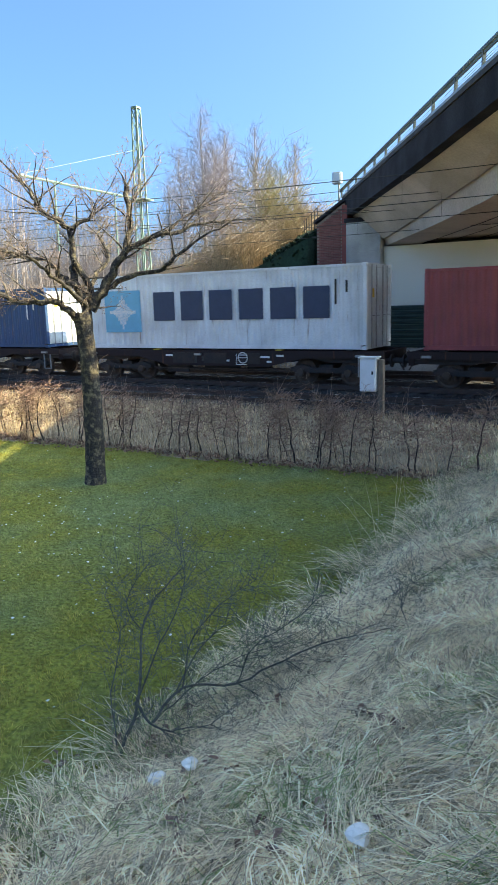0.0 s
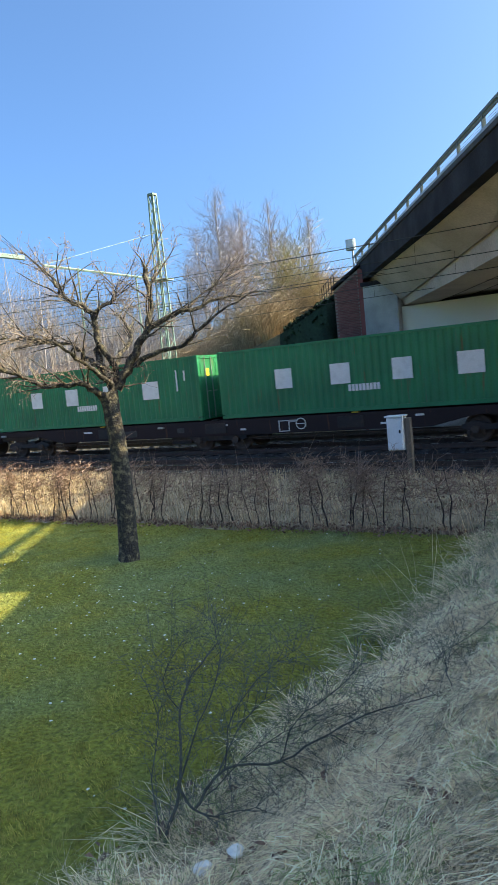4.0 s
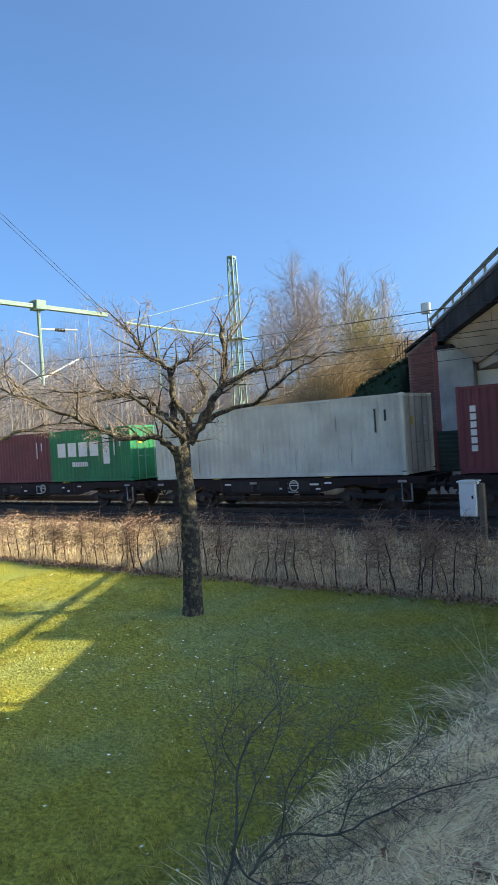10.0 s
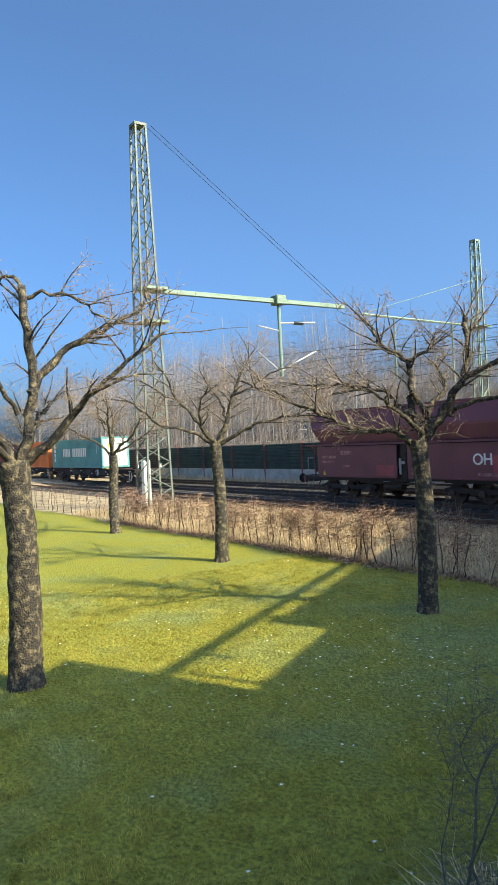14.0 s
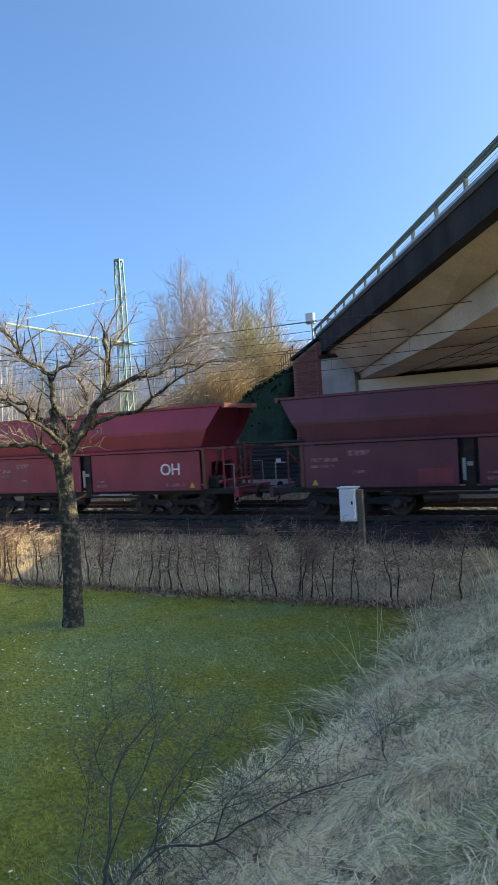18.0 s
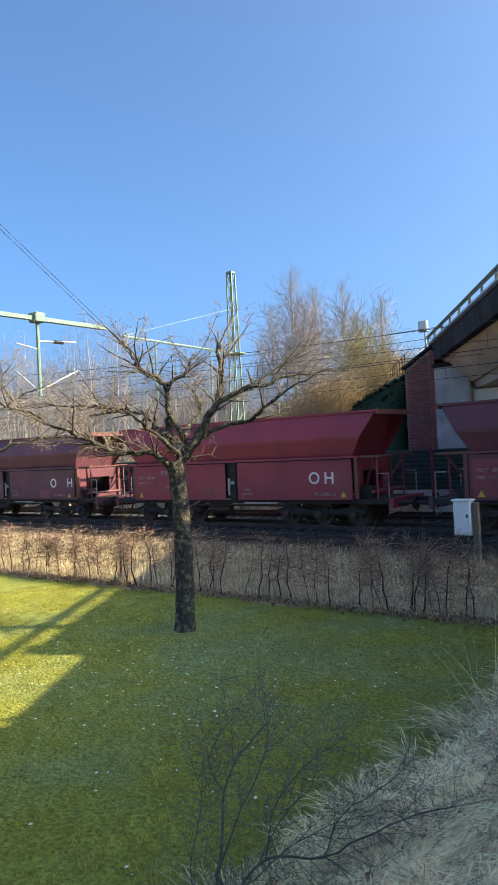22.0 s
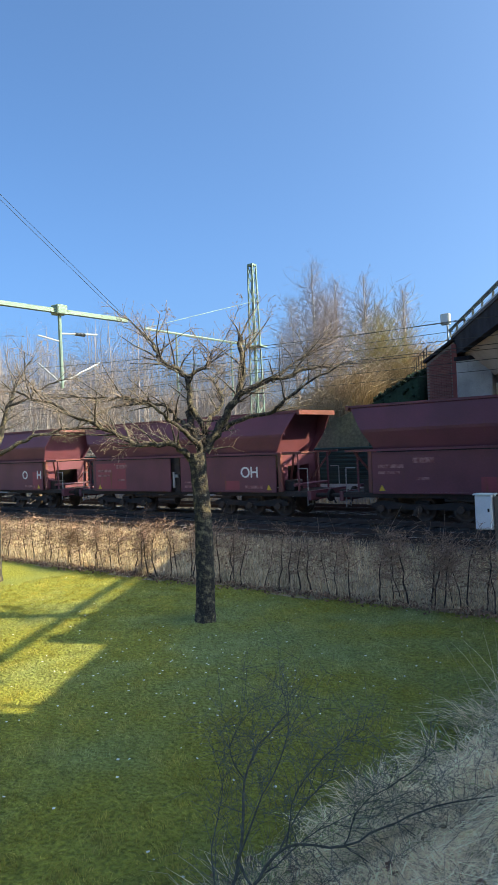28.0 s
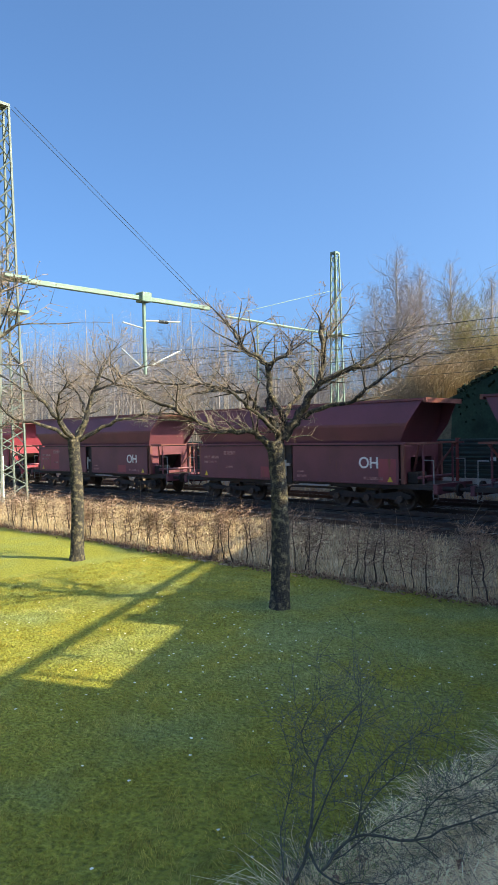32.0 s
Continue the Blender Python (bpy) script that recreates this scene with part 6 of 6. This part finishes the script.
def make_flat(length, paint):
    """A container flat wagon about its middle, rail top at z 0."""
    w = empty("container_wagon", {"wagon_red": "bright red container flat wagon", "wagon_blue": "dark blue container flat wagon"}.get(paint, "dirty dark brown container flat wagon"), "wagon", "flat wagons of the train")
    p, h = PAINT[paint], length / 2
    inner = h - 3.6
    prof = [(-h, 0.98), (-h, 1.22), (h, 1.22), (h, 0.98), (inner + 0.6, 0.95), (inner - 0.9, 0.62), (-inner + 0.9, 0.62), (-inner - 0.6, 0.95)]
    for y in (-1.2, 1.06):
        part("side_beam", prism(prof, y, y + 0.14), p, w)
    part("end_beam", boxes((h - 0.18, h - 0.002, -1.05, 1.05, 0.75, 1.2)), p, w)
    part("end_beam", boxes((-h + 0.002, -h + 0.18, -1.05, 1.05, 0.75, 1.2)), p, w)
    part("spine", boxes((-h + 0.2, h - 0.2, -0.35, 0.35, 0.85, 1.15)), p, w)
    for i in range(5):
        x = -h + 1.2 + (length - 2.4) * i / 4
        part("cross_member", boxes((x - 0.1, x + 0.1, -1.05, 1.05, 0.98, 1.19)), p, w)
        part("load_pin", boxes((x - 0.12, x + 0.12, -1.26, -1.02, 1.225, 1.26)), M["yellow"] if i % 2 else M["black"], w)
    # black plates proud of the beam stand in for shaded pockets
    for k in range(3):
        x = -inner + 0.9 + (2 * inner - 1.8) * (k + 0.5) / 3
        part("pocket_shade_plate", boxes((x - 0.5, x + 0.5, -1.235, -1.203, 0.72, 1.12)), M["black"], w, "black plate painted as a shaded pocket")
    for x in (-h + 0.5, -inner * 0.3, inner * 0.35, h - 1.0):
        part("rope_hook", boxes((x, x + 0.3, -1.28, -1.203, 1.02, 1.1)), M["galv"], w)
    for s0 in (-1, 1):
        part("solebar_bracket", prism([(s0 * (inner + 0.6), 0.95), (s0 * (h - 0.2), 0.95), (s0 * (h - 0.2), 0.8), (s0 * (inner + 1.6), 0.8)], -1.0, -0.86), M["black"], w)
    part("brake_rigging", rods([((-inner, -1.0, 0.5), (inner, -1.0, 0.5), 0.03), ((-inner, -0.9, 0.42), (inner, -0.9, 0.42), 0.02)], 5), M["wheel"], w)
    spots = [-h + 2.2, h - 2.2] if length < 22 else [-h + 2.2, 0, h - 2.2]
    for x in spots:
        add_bogie(w, x, BOGIE2)
    add_ends(w, h)
    tank = bmesh.new()
    rod(tank, (-0.7, -0.7, 0.55), (0.7, -0.7, 0.55), 0.2, 10)
    part("air_tank", tank, M["black"], w)
    part("brake_cylinder", boxes((1.2, 2.2, -0.9, -0.6, 0.4, 0.6), bevel=0.04), M["black"], w)
    part("brake_lever", boxes((-2.4, -1.4, -1.0, -0.7, 0.35, 0.62)), M["black"], w)
    bw = bmesh.new()
    for k in range(12):
        a, b = k * math.tau / 12, (k + 1) * math.tau / 12
        rod(bw, (inner * 0.4 + 0.2 * math.cos(a), -1.25, 0.95 + 0.2 * math.sin(a)), (inner * 0.4 + 0.2 * math.cos(b), -1.25, 0.95 + 0.2 * math.sin(b)), 0.018, 5)
    rod(bw, (inner * 0.4 - 0.19, -1.25, 0.95), (inner * 0.4 + 0.19, -1.25, 0.95), 0.014, 5)
    part("brake_wheel", bw, M["white"], w, "pale hand brake wheel")
    part("sign_plate", boxes((-inner * 0.5, -inner * 0.5 + 0.7, -1.215, -1.203, 0.72, 0.98)), M["sleeper"], w, "pale data plate")
    for k, (x, wd, z) in enumerate(((-0.75, 0.5, 0.98), (-0.62, 0.22, 0.78), (0.02, 0.4, 1.0), (0.12, 0.25, 0.8), (0.6, 0.5, 0.95), (0.72, 0.2, 0.78), (0.85, 0.3, 1.0))):
        part("data_line", boxes((inner * x, inner * x + wd, -1.212, -1.2035, z, z + 0.07)), M["white"], w, "white painted data")
    part("tag_frame", boxes(*[(inner * 0.3 + a, inner * 0.3 + b, -1.212, -1.2035, c, d) for a, b, c, d in ((0, 0.45, 0.68, 0.71), (0, 0.45, 1.06, 1.09), (0, 0.03, 0.71, 1.06), (0.42, 0.45, 0.71, 1.06))]), M["white"], w, "white outlined tag field")
    part("sign_plate", boxes((-inner * 0.2, -inner * 0.2 + 0.35, -1.215, -1.203, 0.8, 1.0)), M["sleeper"], w, "pale data plate")
    part("step", boxes((h - 0.9, h - 0.5, -1.25, -1.2, 0.35, 0.38), (h - 0.9, h - 0.87, -1.25, -1.2, 0.38, 0.98), (h - 0.53, h - 0.5, -1.25, -1.2, 0.38, 0.98)), M["galv"], w)
    return w


def build_container_train():
    made = {}
    for a, b, paint in FLATS:
        key = (round(b - a, 2), paint)
        if key in made:
            w = copy_thing(made[key], Matrix())
        else:
            w = made[key] = make_flat(b - a, paint)
        MOVING.append((w, (a + b) / 2, TRACK_Y, RAIL_Z, "freight"))
    for s, length, height, paint, label, marks, doors in LOAD:
        c = make_container(length, height, paint, label, marks, doors)
        MOVING.append((c, s, 23.28, 1.115, "freight"))
    tail = [w for w in MOVING if w[3] == RAIL_Z][-1][0]
    for y in (-0.95, 0.95):
        part("tail_board", boxes((9.36, 9.38, y - 0.12, y + 0.12, 1.3, 1.6)), M["white"], tail, "white tail board")


build_container_train()


# -- hopper wagons --
def make_hopper(paint, spread, variant, label):
    """A six-axle self-discharging ore wagon about its middle, rail top at z 0. spread: gap between its two letters."""
    w = empty("hopper_wagon", label, "wagon", "hopper wagons of the ore train")
    p = PAINT[paint]
    ring = [(1.30, 2.58), (1.36, 2.80), (1.49, 3.24), (1.50, 3.34), (1.27, 4.14), (1.22, 4.20)]

    def xe(z):
        return 5.55 + (z - 2.58) * 0.62

    def xi(z):
        return xe(z) - 0.18 - 0.42 * (z - 2.58) / 1.62

    bm = bmesh.new()
    rows = [[bm.verts.new(q) for q in ((-xi(z), -y, z), (xi(z), -y, z), (xi(z), y, z), (-xi(z), y, z))] for y, z in ring]
    for a, b in zip(rows, rows[1:]):
        for k in range(4):
            bm.faces.new((a[k], a[(k + 1) % 4], b[(k + 1) % 4], b[k]))
    bm.faces.new(rows[0][::-1])
    bm.faces.new(rows[-1])
    part("hopper_body", bm, p, w)
    for y in (-1.30, 1.20):
        part("top_rim", boxes((-6.6, 6.6, y, y + 0.1, 4.17, 4.25)), p, w)
    # the sides and the hood stand out beyond the sloping end sheets
    for s in (-1, 1):
        for q in (-1, 1):
            bm = bmesh.new()
            grid = [[bm.verts.new((s * x, q * (y - d), z)) for x, d in ((xi(z) - 0.02, 0.002), (xe(z), 0.002), (xe(z), 0.05), (xi(z) - 0.02, 0.05))] for y, z in ring]
            for a, b in zip(grid, grid[1:]):
                for k in range(4):
                    bm.faces.new((a[k], a[(k + 1) % 4], b[(k + 1) % 4], b[k]))
            bm.faces.new(grid[0])
            bm.faces.new(grid[-1][::-1])
            bmesh.ops.recalc_face_normals(bm, faces=list(bm.faces))
            part("wing_plate", bm, p, w)
        part("end_hood", boxes((min(s * 5.9, s * 6.66), max(s * 5.9, s * 6.66), -1.19, 1.19, 4.16, 4.21), (min(s * 6.6, s * 6.72), max(s * 6.6, s * 6.72), -1.29, 1.29, 4.08, 4.26)), PAINT["hopper_pink"], w, "end hood in sun-toned salmon")
    for y in (-1.53, 1.44):
        part("waist_rail", boxes((-5.9, 5.9, y, y + 0.09, 2.54, 2.62)), p, w)
    part("chute", prism([(-5.4, 2.57), (5.4, 2.57), (4.2, 1.1), (-4.2, 1.1)], -1.25, 1.25), M["black"], w)
    for s in (-1, 1):
        for a, b in ((-5.6, -0.32), (0.32, 5.6)):
            d = part("side_door", prism([(s * 1.47, 1.02), (s * 1.43, 1.02), (s * 1.43, 2.50), (s * 1.47, 2.50)], a, b, "x"), p, w)
            part("door_lip", boxes((a + 0.02, b - 0.02, min(s * 1.5, s * 1.472), max(s * 1.5, s * 1.472), 2.44, 2.49), (a + 0.02, b - 0.02, min(s * 1.5, s * 1.472), max(s * 1.5, s * 1.472), 1.03, 1.08)), p, d)
        part("middle_post", boxes((-0.16, 0.16, s * 1.3 - 0.06, s * 1.3 + 0.06, 0.95, 2.57)), M["black"], w)
    part("latch", boxes((-0.06, 0.12, -1.46, -1.40, 1.65, 1.78), (-0.2, -0.1, -1.45, -1.40, 1.2, 1.9)), M["galv"], w)
    last = 4.5 if spread < 0.6 else 5.3 if spread > 1 else 4.65
    for text, x in (("O", last - spread), ("H", last)):
        share("letter", LETTER[text], w, pose(x, -1.478, 1.82), "white painted letter")
    faded = M["faded_print"]
    for a, b, c, d in ((-5.35, -4.35, 1.93, 2.06), (-5.35, -4.5, 1.72, 1.82), (-4.0, -3.2, 2.1, 2.28), (-3.9, -3.4, 1.5, 1.6)):
        part("data_line", boxes((a, b, -1.478, -1.472, c, d)), faded, w)
    for a, b, c, d in ((0.55, 1.1, 1.2, 1.3), (0.55, 0.95, 1.4, 1.47), (4.0, 4.9, 1.18, 1.3)):
        part("data_line", boxes((a, b, -1.478, -1.472, c, d)), M["faded_print"], w)
    for a, b, c, d in ((-5.5, -3.3, 1.12, 2.36), (2.9, 3.7, 1.1, 1.5)) if variant else ((4.7, 5.5, 1.1, 2.0), (-1.6, -0.5, 1.12, 1.6)):
        part("repaired_patch", boxes((a, b, -1.4745, -1.4705, c, d)), PAINT["patch_red"], w, "brighter red patch")
    for x in (-5.35, 5.1):
        part("warning_triangle", prism([(x, 1.12), (x + 0.25, 1.12), (x + 0.125, 1.34)], -1.479, -1.474), M["yellow"], w, "yellow warning triangle")
    # underframe
    for y in (-1.28, 1.14):
        part("sole_bar", boxes((-7.1, 7.1, y, y + 0.14, 0.86, 1.0)), M["black"], w)
    for x in (-7.12, 6.96):
        part("headstock", boxes((x, x + 0.16, -1.3, 1.3, 0.72, 1.08)), p, w)
    for x in (-3.95, 3.95):
        add_bogie(w, x, BOGIE3)
    add_ends(w, 7.12)
    for s in (-1, 1):
        x0, x1 = s * 5.62, s * 6.75
        lo, hi = min(x0, x1), max(x0, x1)
        part("end_platform", boxes((s * 6.95 if s < 0 else 5.5, -5.5 if s < 0 else 6.95, -1.25, 1.25, 1.0, 1.05)), M["black"], w)
        part("end_plate", boxes(*[(min(s * 5.62, s * 5.68), max(s * 5.62, s * 5.68), a, b, c, d) for a, b, c, d in ((-1.3, -0.75, 1.06, 2.5), (0.75, 1.3, 1.06, 2.5), (-0.75, 0.75, 2.05, 2.5), (-0.75, 0.75, 1.06, 1.3))]), p, w, "rusty end plate with an opening")
        for y in (-1.33, 1.33):
            part("end_post", boxes((min(s * 5.66, s * 5.8), max(s * 5.66, s * 5.8), y - 0.07, y + 0.07, 1.05, 2.62)), PAINT["hopper_pink"], w)
            part("brace", rods([((s * 6.42, y, 2.55), (s * 5.8, y * 0.55, 1.45), 0.045)], 6), PAINT["hopper_pink"], w)
            part("hanger", boxes((s * 6.42 - 0.03, s * 6.42 + 0.03, y * 0.8 - 0.03, y * 0.8 + 0.03, 1.05, 2.54)), p, w)
        part("end_beam", boxes((lo, hi, -1.4, -1.32, 2.54, 2.62), (lo, hi, 1.32, 1.4, 2.54, 2.62), (s * 6.45 - 0.04, s * 6.45 + 0.04, -1.31, 1.31, 2.55, 2.62)), PAINT["hopper_pink"], w)
        ladder = [((s * 6.9, y, 0.5), (s * 6.9, y, 1.0), 0.02) for y in (-1.2, -0.85)] + [((s * 6.9, -1.2, 0.55 + 0.2 * i), (s * 6.9, -0.85, 0.55 + 0.2 * i), 0.015) for i in range(3)]
        for y in (-1.15, 1.15):
            part("grab_rail", rods([((s * 6.9, y, 1.05), (s * 6.9, y, 1.95), 0.02), ((s * 6.9, y, 1.95), (s * 6.5, y, 1.95), 0.02)], 5), M["galv"], w)
        part("control_box", boxes((min(s * 5.75, s * 6.2), max(s * 5.75, s * 6.2), -1.1, -0.45, 1.06, 1.5), bevel=0.03), M["black"], w)
        part("cross_tube", rods([((s * 6.3, -1.2, 1.3), (s * 6.3, 1.2, 1.3), 0.06)], 8), p, w)
        part("foot_ladder", rods(ladder, 5), M["galv"], w)
    pipes = bmesh.new()
    rod(pipes, (-3.0, -1.18, 0.78), (3.0, -1.18, 0.78), 0.05, 6)
    rod(pipes, (-1.6, -0.9, 0.6), (-0.5, -0.9, 0.6), 0.18, 10)
    part("brake_pipe", pipes, M["wheel"], w)
    part("step_board", boxes((0.6, 2.2, -1.42, -1.3, 0.86, 0.92)), M["galv"], w)
    return w


LETTER = {k: lettering(k, 0.62) for k in "OH"}
PITCH, FIRST = 15.54, -5.82


def build_ore_train():
    close, wide, middle = 0.47, 1.28, 0.65
    kinds = {}
    red = {39, 43, 45, 46, 48, 66, 67, 68}
    spaced = {36: wide, 42: wide, 44: wide, 50: wide, 55: wide, 56: wide, 60: wide, 35: wide, 47: wide, 58: wide, 62: wide, 37: middle, 48: middle, 51: middle, 68: middle, 67: middle}
    for n in range(30, 73):
        key = ("hopper_red" if n in red else "hopper", spaced.get(n, close), n % 2)
        if key in kinds:
            w = copy_thing(kinds[key], Matrix())
        else:
            name = "faded red" if n in red else "grimy maroon"
            w = kinds[key] = make_hopper(*key, name + " six-axle ore hopper wagon with white letters")
        MOVING.append((w, FIRST + PITCH * n, TRACK_Y, RAIL_Z, "ore"))


build_ore_train()

# seconds and metres run along the track
RUN = {
    "freight": [(0.0, 0.0), (1.0, -33.7), (2.0, -67.64), (3.0, -101.27), (4.0, -134.7), (4.5, -151.33), (6.5, -218.72), (7.0, -235.58), (8.0, -268.95), (9.0, -302.55), (10.0, -336.33), (11.0, -367.62), (12.0, -401.33), (13.0, -434.72), (13.5, -451.85), (15.5, -519.0), (20.0, -670.3), (32.0, -1073.5)],
    "ore": [(0.0, 0.0), (8.0, -275.8), (15.0, -517.0), (16.0, -551.1), (17.0, -585.4), (18.0, -620.6), (20.0, -689.7), (21.0, -724.2), (23.5, -810.3), (25.5, -879.5), (29.0, -999.2), (31.0, -1068.2), (32.0, -1102.8)],
}


def motions():
    """Both trains run along the middle track towards -x."""
    for thing, s, y, z, train in MOVING:
        walk(thing, [(t, pose(s + run, y, z)) for t, run in RUN[train]])


motions()
